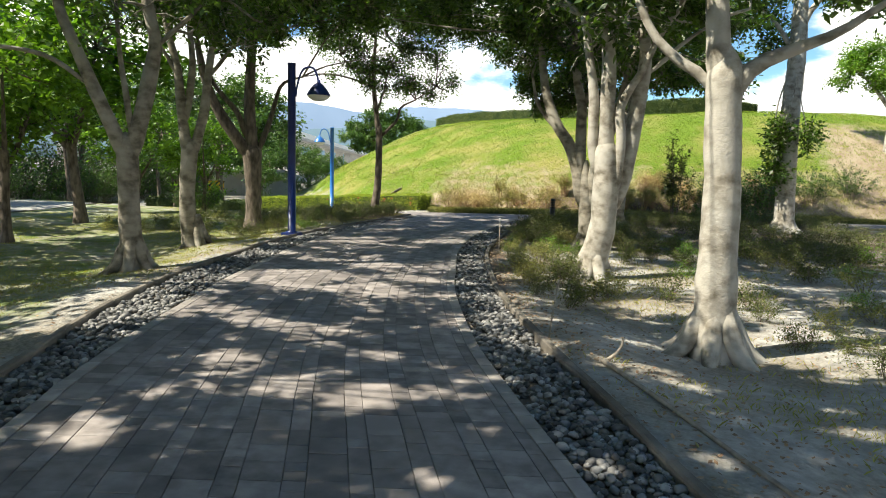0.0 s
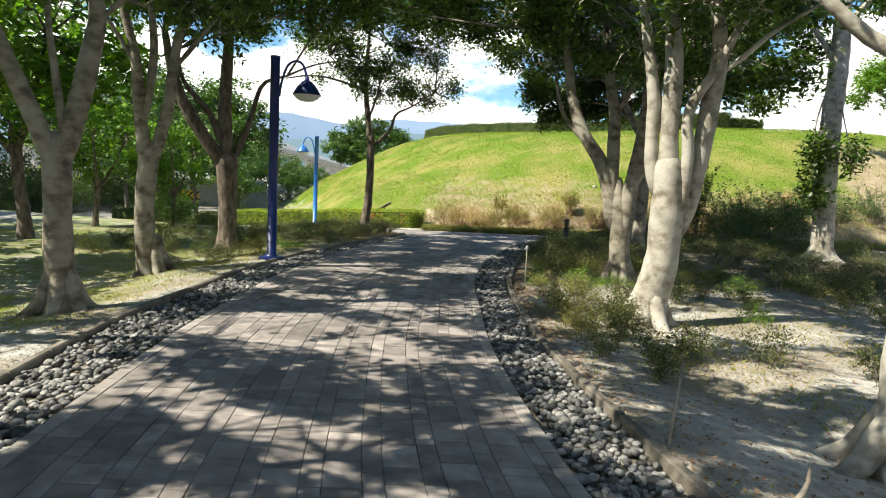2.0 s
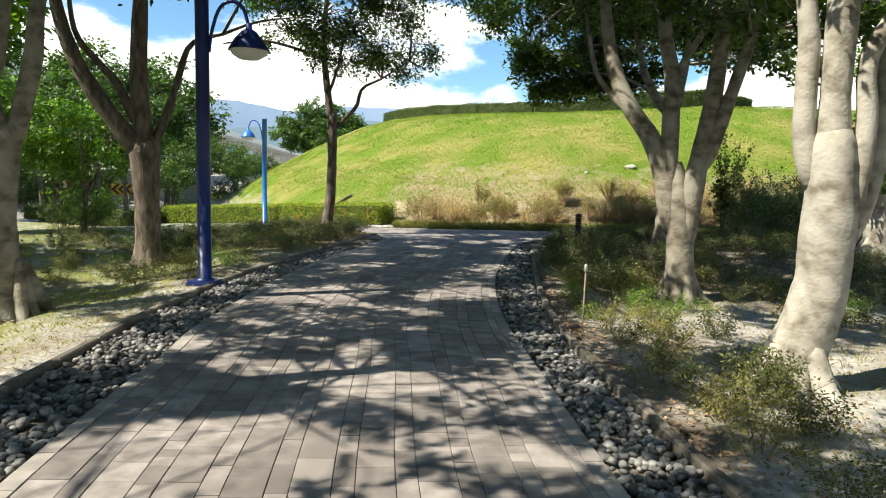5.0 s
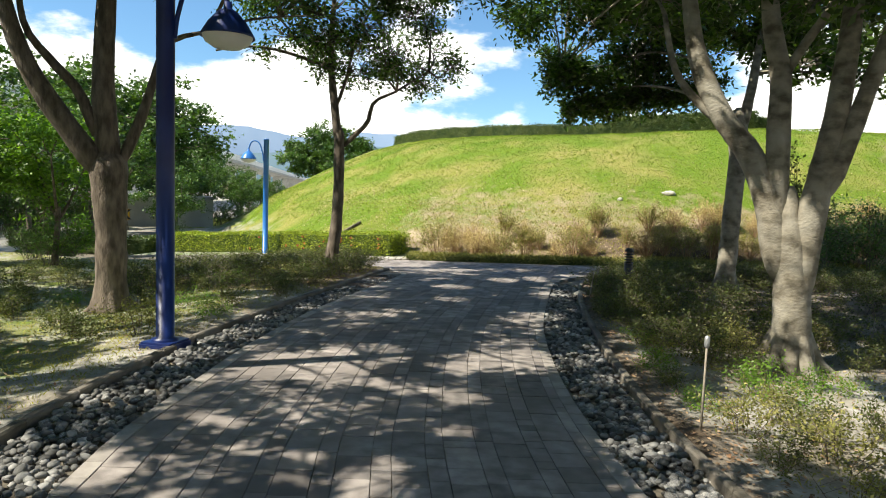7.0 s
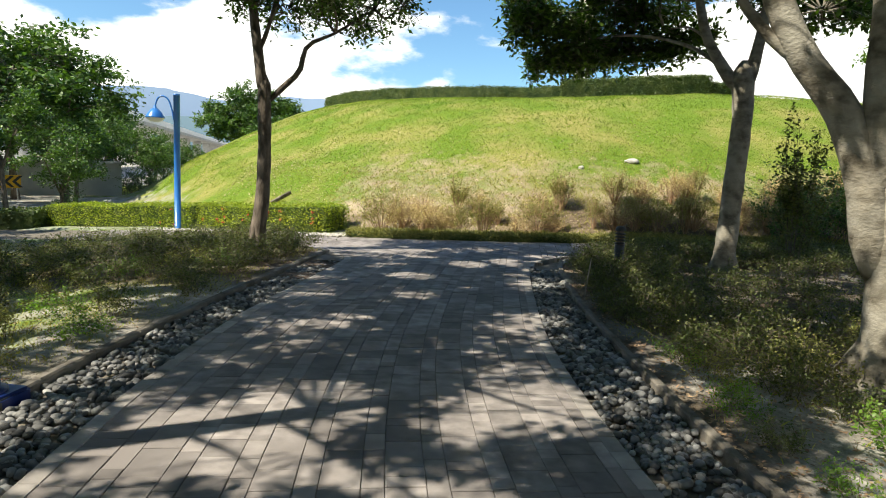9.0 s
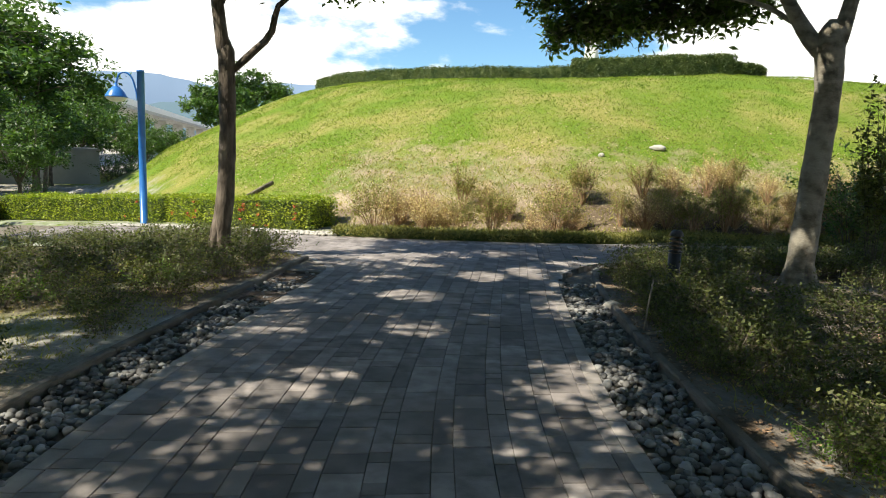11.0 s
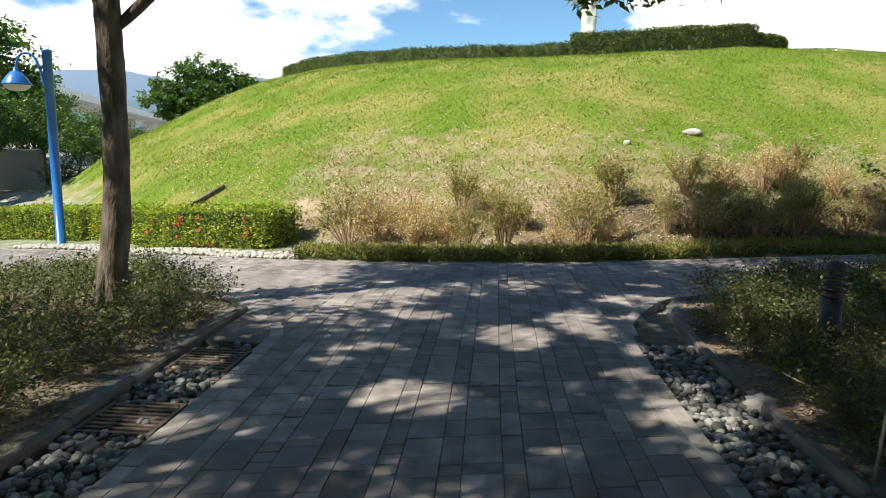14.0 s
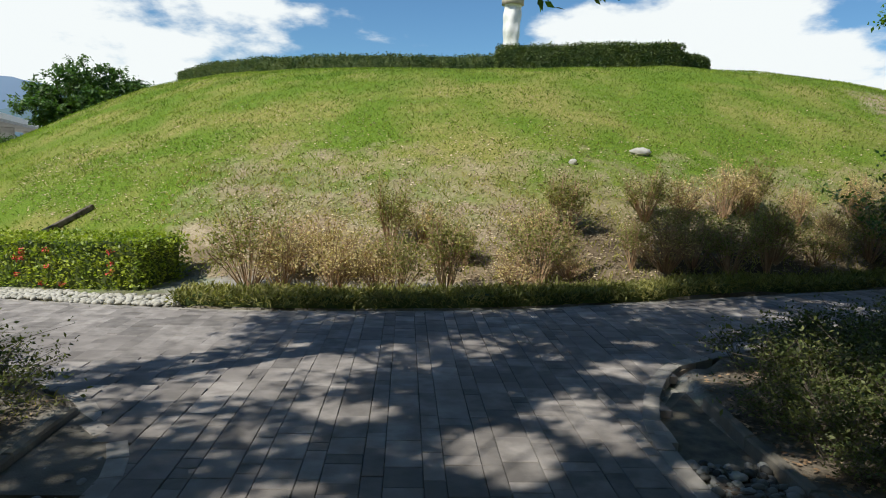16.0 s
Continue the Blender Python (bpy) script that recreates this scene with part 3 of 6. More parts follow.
def crown(seed, centre, rh, rv, k, size=(0.75, 0.5), extra=(), upper=None):
    """k leaf clumps spread over an ellipsoid, some of their own, and high unseen ones added to cast shade."""
    rng = np.random.default_rng(seed)
    out = []
    for i in range(k):
        d = rng.normal(size=3)
        d /= np.linalg.norm(d)
        d *= rng.uniform(0.45, 1.0)
        out.append((centre[0] + d[0] * rh, centre[1] + d[1] * rh, centre[2] + d[2] * rv, size[0] * rng.uniform(0.75, 1.25), size[1] * rng.uniform(0.75, 1.25), rng.uniform(0.8, 1.2)))
    # clumps above the view, offset so that their shade lands on path and beds
    if upper:
        count, ux, uy, reach = upper
        for i in range(count):
            t, q = rng.uniform(0, 6.283), reach * math.sqrt(rng.uniform(0, 1))
            out.append((ux + q * math.cos(t), uy + q * math.sin(t), rng.uniform(5.4, 7.6) - 0.1 * q * q, 0.8 * rng.uniform(0.8, 1.2), 0.45 * rng.uniform(0.8, 1.2), rng.uniform(1.2, 1.7)))
    return out + list(extra)


def gz(x, y):
    return float(height(x, y))


def based(x, y):
    return (x, y, gz(x, y) - 0.02)


tree("tree", based(-7.0, 7.15), [
    [(0, 0, -0.05, 0.30), (0, 0, 0.22, 0.231), (-0.01, -0.01, 0.7, 0.206), (-0.01, -0.01, 1.26, 0.197), (-0.01, -0.01, 1.66, 0.203)],
    [(-0.01, -0.01, 1.5, 0.16), (-0.13, -0.13, 1.98, 0.139), (-0.29, -0.28, 2.53, 0.121), (-0.44, -0.43, 3.1, 0.104), (-0.54, -0.53, 3.51, 0.095), (-0.61, -0.6, 4.3, 0.07)],
    [(0, 0, 1.5, 0.17), (0.12, 0.12, 2.15, 0.157), (0.23, 0.22, 2.82, 0.141), (0.27, 0.26, 3.2, 0.125), (0.21, 0.21, 3.64, 0.108), (0.16, 0.16, 4.4, 0.08)],
    [(0.04, 0.04, 1.8, 0.07), (-0.01, -0.01, 2.49, 0.058), (-0.05, -0.05, 3.01, 0.046), (-0.07, -0.07, 3.8, 0.038)],
    [(-0.33, -0.33, 2.55, 0.056), (-0.58, -0.57, 2.82, 0.048), (-0.85, -0.83, 2.93, 0.04), (-1.4, -1.3, 2.95, 0.026)],
    [(0.27, 0.26, 3.1, 0.058), (0.45, 0.44, 3.38, 0.047), (0.9, 0.8, 3.95, 0.03)]],
    crown(11, (0.4, 0.3, 4.5), 2.6, 1.3, 23, upper=(15, 0.0, -0.3, 2.8)), 1, thick=0.7, twigs=25, bark=BARK_GREY_SHADED, label="forked grey-barked tree with a dark green crown")
tree("tree", based(-8.3, 10.05), [
    [(-0.04, -0.04, -0.05, 0.25), (-0.08, -0.06, 0.19, 0.203), (-0.1, -0.08, 0.62, 0.186), (-0.1, -0.08, 1.15, 0.18), (-0.06, -0.05, 1.75, 0.19)],
    [(-0.08, -0.07, 1.6, 0.14), (-0.16, -0.13, 2.6, 0.114), (-0.2, -0.16, 3.3, 0.093), (-0.32, -0.26, 3.99, 0.076), (-0.41, -0.34, 5.0, 0.05)],
    [(-0.04, -0.03, 1.6, 0.13), (0.14, 0.12, 2.52, 0.111), (0.2, 0.17, 3.14, 0.094), (0.31, 0.26, 3.86, 0.078), (0.63, 0.51, 4.7, 0.05)],
    [(-0.11, -0.09, 2.29, 0.094), (0, 0, 3.32, 0.078), (-0.02, -0.02, 4.12, 0.062), (0.06, 0.05, 5.1, 0.045)],
    [(-0.19, -0.15, 3.1, 0.057), (-0.33, -0.27, 3.49, 0.046), (-0.6, -0.5, 4.0, 0.03)],
    [(0.2, 0.17, 3.14, 0.052), (0.38, 0.32, 3.46, 0.047), (0.75, 0.6, 4.1, 0.03)]],
    # the extra clumps are added out of view to shade lamp post and lawn
    crown(12, (0.7, 0.4, 4.7), 2.5, 1.3, 19, extra=[(-1.5, 0.25, 5.4, 0.85, 0.5, 1.8), (-1.0, 0.9, 5.8, 0.85, 0.5, 1.8), (-2.0, -0.3, 5.6, 0.85, 0.5, 1.8), (-0.6, 0.1, 5.3, 0.8, 0.5, 1.6), (-2.3, 0.7, 5.9, 0.8, 0.5, 1.6), (-3.2, -0.2, 5.4, 0.85, 0.5, 1.7), (-2.9, 0.6, 5.6, 0.85, 0.5, 1.7), (-3.7, 0.4, 5.2, 0.8, 0.5, 1.6), (-3.6, -0.9, 5.6, 0.8, 0.5, 1.6)], upper=(24, -3.2, 4.0, 3.0)), 2, thick=0.78, twigs=25, bark=BARK_GREY_SHADED, label="many-stemmed grey-barked tree with a dark green crown")
tree("tree", based(-9.75, 13.95), [
    [(0.01, 0.01, -0.05, 0.27), (0.01, 0.01, 0.33, 0.2), (0.02, 0.01, 0.79, 0.184), (0.01, 0.01, 1.33, 0.191), (-0.01, 0, 1.95, 0.225)],
    [(-0.02, -0.02, 1.8, 0.16), (-0.31, -0.27, 2.35, 0.14), (-0.55, -0.47, 2.83, 0.123), (-0.73, -0.62, 3.29, 0.106), (-0.85, -0.73, 3.82, 0.091), (-0.96, -0.82, 4.6, 0.06)],
    [(-0.12, -0.1, 2.35, 0.082), (-0.26, -0.22, 2.9, 0.066), (-0.47, -0.4, 3.23, 0.054), (-0.7, -0.6, 3.64, 0.042), (-0.76, -0.65, 4.2, 0.03)],
    [(0.02, 0.01, 1.85, 0.15), (-0.04, -0.04, 2.82, 0.135), (-0.04, -0.03, 3.48, 0.123), (-0.01, -0.01, 4.14, 0.111), (0.02, 0.02, 5.0, 0.08)],
    [(0.08, 0.06, 1.9, 0.08), (0.3, 0.25, 2.64, 0.065), (0.4, 0.35, 3.11, 0.054), (0.51, 0.44, 3.58, 0.042), (0.65, 0.55, 3.76, 0.035), (0.95, 0.8, 3.9, 0.024)]],
    crown(13, (0.1, -0.3, 5.9), 2.5, 0.9, 22, upper=(48, 2.3, 0.2, 3.0)), 3, bark=BARK_DARK, thick=1.06, label="brown-barked tree with spreading limbs and a dark crown")
tree("tree", based(-8.5, 18.6), [
    [(0.01, 0, -0.05, 0.18), (0.02, 0.01, 0.35, 0.143), (0.07, 0.03, 0.81, 0.131), (0.1, 0.04, 1.6, 0.119), (0.09, 0.04, 2.55, 0.119)],
    [(0.08, 0.04, 2.4, 0.1), (0, 0, 3.16, 0.09), (-0.07, -0.03, 3.82, 0.078), (-0.08, -0.04, 4.58, 0.067), (-0.03, -0.01, 5.6, 0.04)],
    [(0.1, 0.05, 2.35, 0.07), (0.37, 0.16, 2.65, 0.057), (0.6, 0.25, 2.92, 0.051), (0.71, 0.3, 3.32, 0.04), (1.12, 0.48, 3.57, 0.028), (1.7, 0.7, 4.0, 0.02)],
    [(-0.06, -0.03, 3.85, 0.045), (-0.37, -0.16, 4.02, 0.039), (-1.02, -0.43, 4.2, 0.033), (-1.51, -0.64, 4.23, 0.027), (-2.1, -0.85, 4.12, 0.018)],
    [(-0.3, -0.12, 4.0, 0.033), (-0.63, -0.27, 4.37, 0.028), (-1.0, -0.45, 4.8, 0.02)],
    [(0, 0, 3.1, 0.045), (0.19, 0.08, 3.73, 0.034), (0.33, 0.14, 4.4, 0.028), (0.6, 0.26, 5.1, 0.02)]],
    crown(14, (0.6, 0.2, 4.9), 2.1, 1.25, 27, (0.62, 0.45), [(1.5, 0.7, 3.75, 0.55, 0.35, 0.8), (2.1, 0.9, 4.1, 0.5, 0.35, 0.8), (-1.3, -0.5, 4.1, 0.4, 0.25, 0.35), (-0.2, 0, 3.9, 0.5, 0.3, 0.8), (0.9, 0.4, 4.0, 0.6, 0.35, 1.1), (-0.9, -0.3, 4.5, 0.6, 0.35, 0.9)], (30, 0.3, -0.2, 2.5)),
    4, (0.10, 0.045), bark=BARK_DARK, label="slender brown tree with an airy crown beside the path")
tree("tree", based(0.55, 6.25), [
    [(0.04, 0, -0.06, 0.33), (0.02, 0, 0.1, 0.257), (0, 0, 0.39, 0.214), (-0.02, 0, 0.95, 0.192), (-0.03, 0, 1.55, 0.182), (-0.07, 0.01, 2.19, 0.175), (-0.08, 0.01, 2.52, 0.18)],
    [(-0.11, 0.01, 2.35, 0.135), (-0.16, 0.01, 2.86, 0.117), (-0.2, 0.02, 3.24, 0.112), (-0.27, 0.02, 3.71, 0.092), (-0.36, 0.03, 4.6, 0.06)],
    [(-0.1, 0.01, 2.35, 0.08), (-0.29, 0.03, 2.57, 0.06), (-0.43, 0.04, 2.66, 0.055), (-0.58, 0.05, 2.79, 0.05), (-0.74, 0.07, 2.99, 0.043), (-0.89, 0.08, 3.35, 0.036), (-1.05, 0.1, 3.95, 0.022)],
    [(-0.04, 0, 2.3, 0.115), (0.11, -0.01, 2.59, 0.087), (0.28, -0.02, 2.69, 0.071), (0.52, -0.05, 2.78, 0.056), (0.79, -0.07, 2.9, 0.041), (1.2, -0.1, 3.2, 0.025)]],
    crown(15, (0.4, 0.3, 4.6), 2.4, 1.2, 30, upper=(16, -3.2, -0.8, 2.8)), 5, label="stout pale-barked tree with flared roots and forked limbs")
tree("tree", based(-0.92, 10.2), [
    [(-0.05, 0.01, -0.05, 0.360), (-0.02, 0.00, 0.10, 0.290), (0.00, 0.00, 0.31, 0.250), (0.07, -0.01, 0.60, 0.235), (0.12, -0.02, 0.93, 0.230), (0.12, -0.02, 1.55, 0.215), (0.10, -0.01, 1.95, 0.190)],
    [(0.10, -0.01, 1.70, 0.160), (0.09, -0.01, 2.20, 0.135), (0.08, -0.01, 2.48, 0.125), (0.07, -0.01, 3.23, 0.125), (0.02, -0.00, 3.66, 0.105), (-0.10, 0.01, 4.60, 0.060)],
    [(0.00, 0.00, 1.60, 0.120), (-0.10, 0.01, 2.05, 0.100), (-0.12, 0.02, 2.50, 0.092), (-0.13, 0.02, 2.80, 0.088), (-0.20, 0.03, 3.23, 0.078), (-0.36, 0.05, 4.00, 0.050)],
    [(0.21, -0.03, 1.20, 0.100), (0.28, -0.04, 1.60, 0.090), (0.31, -0.04, 2.17, 0.085), (0.27, -0.04, 2.60, 0.078), (0.40, -0.05, 2.92, 0.068), (0.56, -0.08, 3.17, 0.060), (0.74, -0.10, 3.60, 0.052), (1.04, -0.14, 4.05, 0.035)],
    [(0.19, 0.13, 1.00, 0.130), (0.35, 0.11, 1.50, 0.135), (0.44, 0.10, 2.00, 0.130), (0.52, 0.09, 2.70, 0.125), (0.58, 0.08, 3.40, 0.105), (0.46, 0.10, 4.10, 0.070)],
    [(0.58, 0.08, 3.10, 0.045), (0.82, 0.05, 3.30, 0.040), (1.15, 0.00, 3.60, 0.030), (1.63, -0.06, 3.90, 0.020)]],
    crown(16, (0.0, 0.5, 4.5), 2.3, 1.2, 28, upper=(40, -3.4, 1.3, 2.6)), 6, label="pale-barked tree with a leaning base and rising stems")
tree("tree", based(-1.38, 13.62), [
    [(0.00, 0.00, -0.05, 0.330), (0.00, 0.00, 0.20, 0.250), (-0.01, 0.00, 0.55, 0.205), (-0.04, 0.01, 1.00, 0.190), (-0.07, 0.02, 1.35, 0.170), (-0.10, 0.03, 1.60, 0.120)],
    [(-0.13, 0.04, 0.90, 0.170), (-0.21, 0.06, 1.33, 0.165), (-0.30, 0.09, 1.72, 0.150), (-0.47, 0.14, 2.17, 0.140), (-0.71, 0.21, 2.50, 0.135), (-0.89, 0.26, 2.83, 0.125), (-1.03, 0.30, 3.20, 0.110), (-1.11, 0.32, 3.55, 0.100), (-1.25, 0.36, 4.50, 0.060)],
    [(-0.19, 0.06, 1.40, 0.130), (-0.22, 0.06, 1.72, 0.130), (-0.25, 0.07, 2.45, 0.125), (-0.27, 0.08, 3.00, 0.115), (-0.39, 0.11, 3.55, 0.100), (-0.48, 0.14, 4.50, 0.065)],
    [(0.03, -0.01, 0.60, 0.140), (0.06, -0.02, 1.05, 0.140), (0.09, -0.03, 1.60, 0.155), (0.15, -0.04, 2.05, 0.140), (0.22, -0.06, 2.55, 0.125), (0.26, -0.08, 3.10, 0.115), (0.29, -0.08, 3.80, 0.090), (0.29, -0.08, 4.50, 0.060)],
    [(0.12, -0.04, 1.70, 0.110), (0.23, -0.07, 1.95, 0.110), (0.36, -0.11, 2.45, 0.100), (0.46, -0.13, 2.83, 0.090), (0.60, -0.17, 3.40, 0.075), (0.77, -0.22, 4.20, 0.045)],
    [(-0.26, 0.08, 2.90, 0.060), (-0.10, 0.03, 3.25, 0.052), (0.10, -0.03, 3.60, 0.045), (0.29, -0.08, 4.20, 0.030)],
    [(-0.77, 0.22, 2.50, 0.060), (-1.01, 0.29, 2.75, 0.050), (-1.25, 0.36, 3.10, 0.042), (-1.39, 0.41, 3.70, 0.030)]],
    crown(17, (-0.2, 0.6, 4.7), 2.4, 1.1, 26, extra=[(0.5, -0.4, 3.7, 0.7, 0.4, 1.3), (1.3, -0.2, 3.5, 0.7, 0.4, 1.4), (1.9, 0.3, 3.8, 0.7, 0.45, 1.3), (0.9, 0.3, 4.1, 0.7, 0.4, 1.3), (2.4, -0.4, 3.6, 0.6, 0.4, 1.2)], upper=(48, -3.2, 1.5, 3.2)), 7, bark=BARK_GREY_SHADED, label="multi-stemmed grey tree with thick spreading limbs")
tree("tree", based(-1.08, 18.72), [
    [(0, 0, -0.05, 0.25), (0, 0, 0.23, 0.197), (0.02, 0, 0.71, 0.175), (0.04, -0.01, 1.55, 0.168), (0.06, -0.02, 2.38, 0.166), (0.02, -0.01, 2.95, 0.185)],
    [(0, 0, 2.75, 0.125), (-0.3, 0.09, 3.2, 0.1), (-0.52, 0.15, 3.61, 0.084), (-0.65, 0.19, 4.1, 0.071), (-0.85, 0.25, 4.9, 0.045)],
    [(0.07, -0.02, 2.75, 0.125), (0.16, -0.05, 3.34, 0.098), (0.22, -0.07, 3.81, 0.081), (0.3, -0.08, 4.8, 0.05)],
    [(-0.3, 0.09, 3.15, 0.042), (-0.65, 0.5, 3.5, 0.034), (-1.2, 1.5, 3.85, 0.026), (-1.9, 2.5, 4.0, 0.02), (-2.5, 3.0, 3.95, 0.015), (-3.1, 3.3, 3.8, 0.009)],
    [(-0.5, 0.14, 3.55, 0.03), (-0.6, 1.0, 3.9, 0.022), (-0.8, 1.9, 4.05, 0.016), (-1.2, 2.6, 4.2, 0.01)],
    [(-0.65, 0.19, 4.1, 0.03), (-1.4, 1.4, 4.5, 0.022), (-2.2, 2.6, 4.5, 0.016), (-3.2, 3.0, 4.5, 0.01)]],
    crown(18, (-0.3, 1.0, 5.1), 2.4, 1.0, 20, (0.7, 0.45), [(-2.5, 3.0, 3.7, 0.7, 0.45, 2.4), (-3.1, 3.3, 3.55, 0.5, 0.4, 2.0), (-1.9, 2.7, 3.75, 0.7, 0.42, 2.3), (-2.8, 2.7, 4.3, 0.8, 0.5, 2.3), (-1.3, 2.4, 3.75, 0.65, 0.4, 2.0), (-0.7, 2.0, 3.8, 0.55, 0.35, 1.7), (-2.1, 3.3, 4.4, 0.8, 0.5, 2.3), (-1.1, 2.6, 4.4, 0.8, 0.5, 2.2), (-3.3, 2.6, 4.2, 0.6, 0.45, 1.8), (-3.4, 3.2, 4.7, 0.7, 0.5, 2.0), (-0.1, 2.2, 3.95, 0.5, 0.35, 0.9), (-1.7, 2.0, 4.5, 0.7, 0.5, 1.2), (0.9, -0.3, 3.9, 0.7, 0.45, 1.3), (1.7, 0.2, 4.1, 0.7, 0.5, 1.4), (2.5, 0.0, 3.8, 0.7, 0.45, 1.3), (1.4, 0.9, 4.5, 0.8, 0.5, 1.4), (0.6, 0.6, 4.4, 0.7, 0.5, 1.3), (2.3, 0.9, 4.6, 0.8, 0.5, 1.3)], (36, -2.4, -0.4, 3.0)),
    8, bark=BARK_GREY_SHADED, label="leaning grey tree with a low overhanging leafy bough")
tree("tree", based(3.2, 19.4), [
    [(0.04, -0.01, -0.05, 0.37), (0.02, -0.01, 0.31, 0.294), (-0.02, 0.01, 1.33, 0.274), (-0.07, 0.02, 3.22, 0.262), (-0.04, 0.01, 4.71, 0.24), (-0.07, 0.02, 6.06, 0.2), (-0.11, 0.03, 7.4, 0.13)],
    [(-0.04, 0.01, 5.2, 0.112), (0.17, -0.05, 5.79, 0.086), (0.6, -0.2, 6.3, 0.05)],
    [(-0.06, 0.02, 4.6, 0.088), (-0.39, 0.12, 5.23, 0.07), (-0.85, 0.25, 5.9, 0.04)]],
    crown(19, (0.2, 0.3, 7.0), 2.3, 1.2, 15, extra=[(-0.35, -0.25, 2.5, 0.4, 1.0, 1.6), (-0.35, -0.25, 1.6, 0.4, 0.45, 1.1), (0.35, -0.3, 2.6, 0.35, 0.6, 0.9)], upper=(36, -2.9, 1.3, 2.7)), 9, label="tall straight tree with a climbing leafy vine")


# trees that stand behind and beside the start of the walk and shade the path
def plain_tree(base, seed, h=3.0, lean=(0.2, 0.1), spread=2.5, leafmat=LEAF, k=30, cz=4.8, high=22, shift=(0, 0), label="grey-barked tree with a dark green crown", extra=()):
    rng = np.random.default_rng(seed)
    a, b = lean
    stems = [[(0, 0, -0.05, 0.28), (0, 0, 0.3, 0.2), (a * 0.4, b * 0.4, 1.2, 0.17), (a, b, h * 0.65, 0.17)]]
    for j in range(3):
        t = 2.1 * j + rng.uniform(0, 1)
        stems.append([(a, b, h * 0.6, 0.11), (a + 0.3 * math.cos(t), b + 0.3 * math.sin(t), h, 0.085), (a + 0.7 * math.cos(t), b + 0.7 * math.sin(t), h * 1.5, 0.04)])
    return tree("tree", base, stems, crown(seed + 50, (a, b, cz), spread, 1.2, k, extra=extra, upper=(high, a + shift[0], b + shift[1], 2.7)), seed, bark=BARK_GREY_SHADED, leafmat=leafmat, label=label)


# shifted high clumps and extras are unseen, added where ground and path need shade
plain_tree(based(-6.2, 2.2), 31, extra=[(1.9, 2.1, 5.5, 0.8, 0.45, 1.8), (2.5, 2.4, 5.7, 0.8, 0.45, 1.8), (1.4, 2.6, 5.9, 0.8, 0.45, 1.8), (3.0, 2.9, 5.6, 0.7, 0.4, 1.6)], high=24, shift=(2.6, -0.8), label="grey-barked tree beside the start of the path")
plain_tree(based(-4.6, -2.6), 32, extra=[(-1.9, 1.6, 5.5, 0.85, 0.45, 1.8), (-2.4, 2.3, 5.7, 0.85, 0.45, 1.8), (-1.2, 2.0, 5.5, 0.85, 0.45, 1.8), (-1.6, 2.8, 5.9, 0.85, 0.45, 1.8), (-0.8, 2.6, 5.6, 0.85, 0.45, 1.8)], high=32, shift=(-1.5, 2.8), label="grey-barked tree further back along the path")
plain_tree(based(-8.6, 4.6), 34, k=10, high=12, shift=(-2.4, 1.8), label="grey-barked tree at the edge of the lawn")
plain_tree(based(5.6, 13.5), 35, label="grey-barked tree in the shrub bed")
plain_tree(based(2.6, 1.4), 33, spread=2.0, k=18, high=36, shift=(-5.3, -0.9), label="grey-barked tree shading the soil bed")

# ---- background trees ----
def wood_tree(seed, leafmat, h=2.4, spread=2.4, cz=4.4, rv=1.9, k=26, leaf=(0.21, 0.115)):
    rng = np.random.default_rng(seed)
    stems = [[(0, 0, -0.1, 0.2), (0.02, 0, 0.4, 0.14), (0.08, 0.05, h * 0.6, 0.12), (0.1, 0.1, h, 0.12)]]
    for j in range(3):
        t = 2.1 * j + rng.uniform(0, 1)
        stems.append([(0.1, 0.1, h * 0.8, 0.085), (0.1 + 0.5 * math.cos(t), 0.1 + 0.5 * math.sin(t), h * 1.25, 0.06), (0.1 + 1.1 * math.cos(t), 0.1 + 1.1 * math.sin(t), cz, 0.03)])
    return tree("tree", (0, 0, 0), stems, crown(seed + 9, (0, 0, cz), spread, rv, k, (0.85, 0.65)), seed, leaf, BARK_DARK, leafmat, "leafy park tree in the wood beyond the lawn", 22, 9, False)


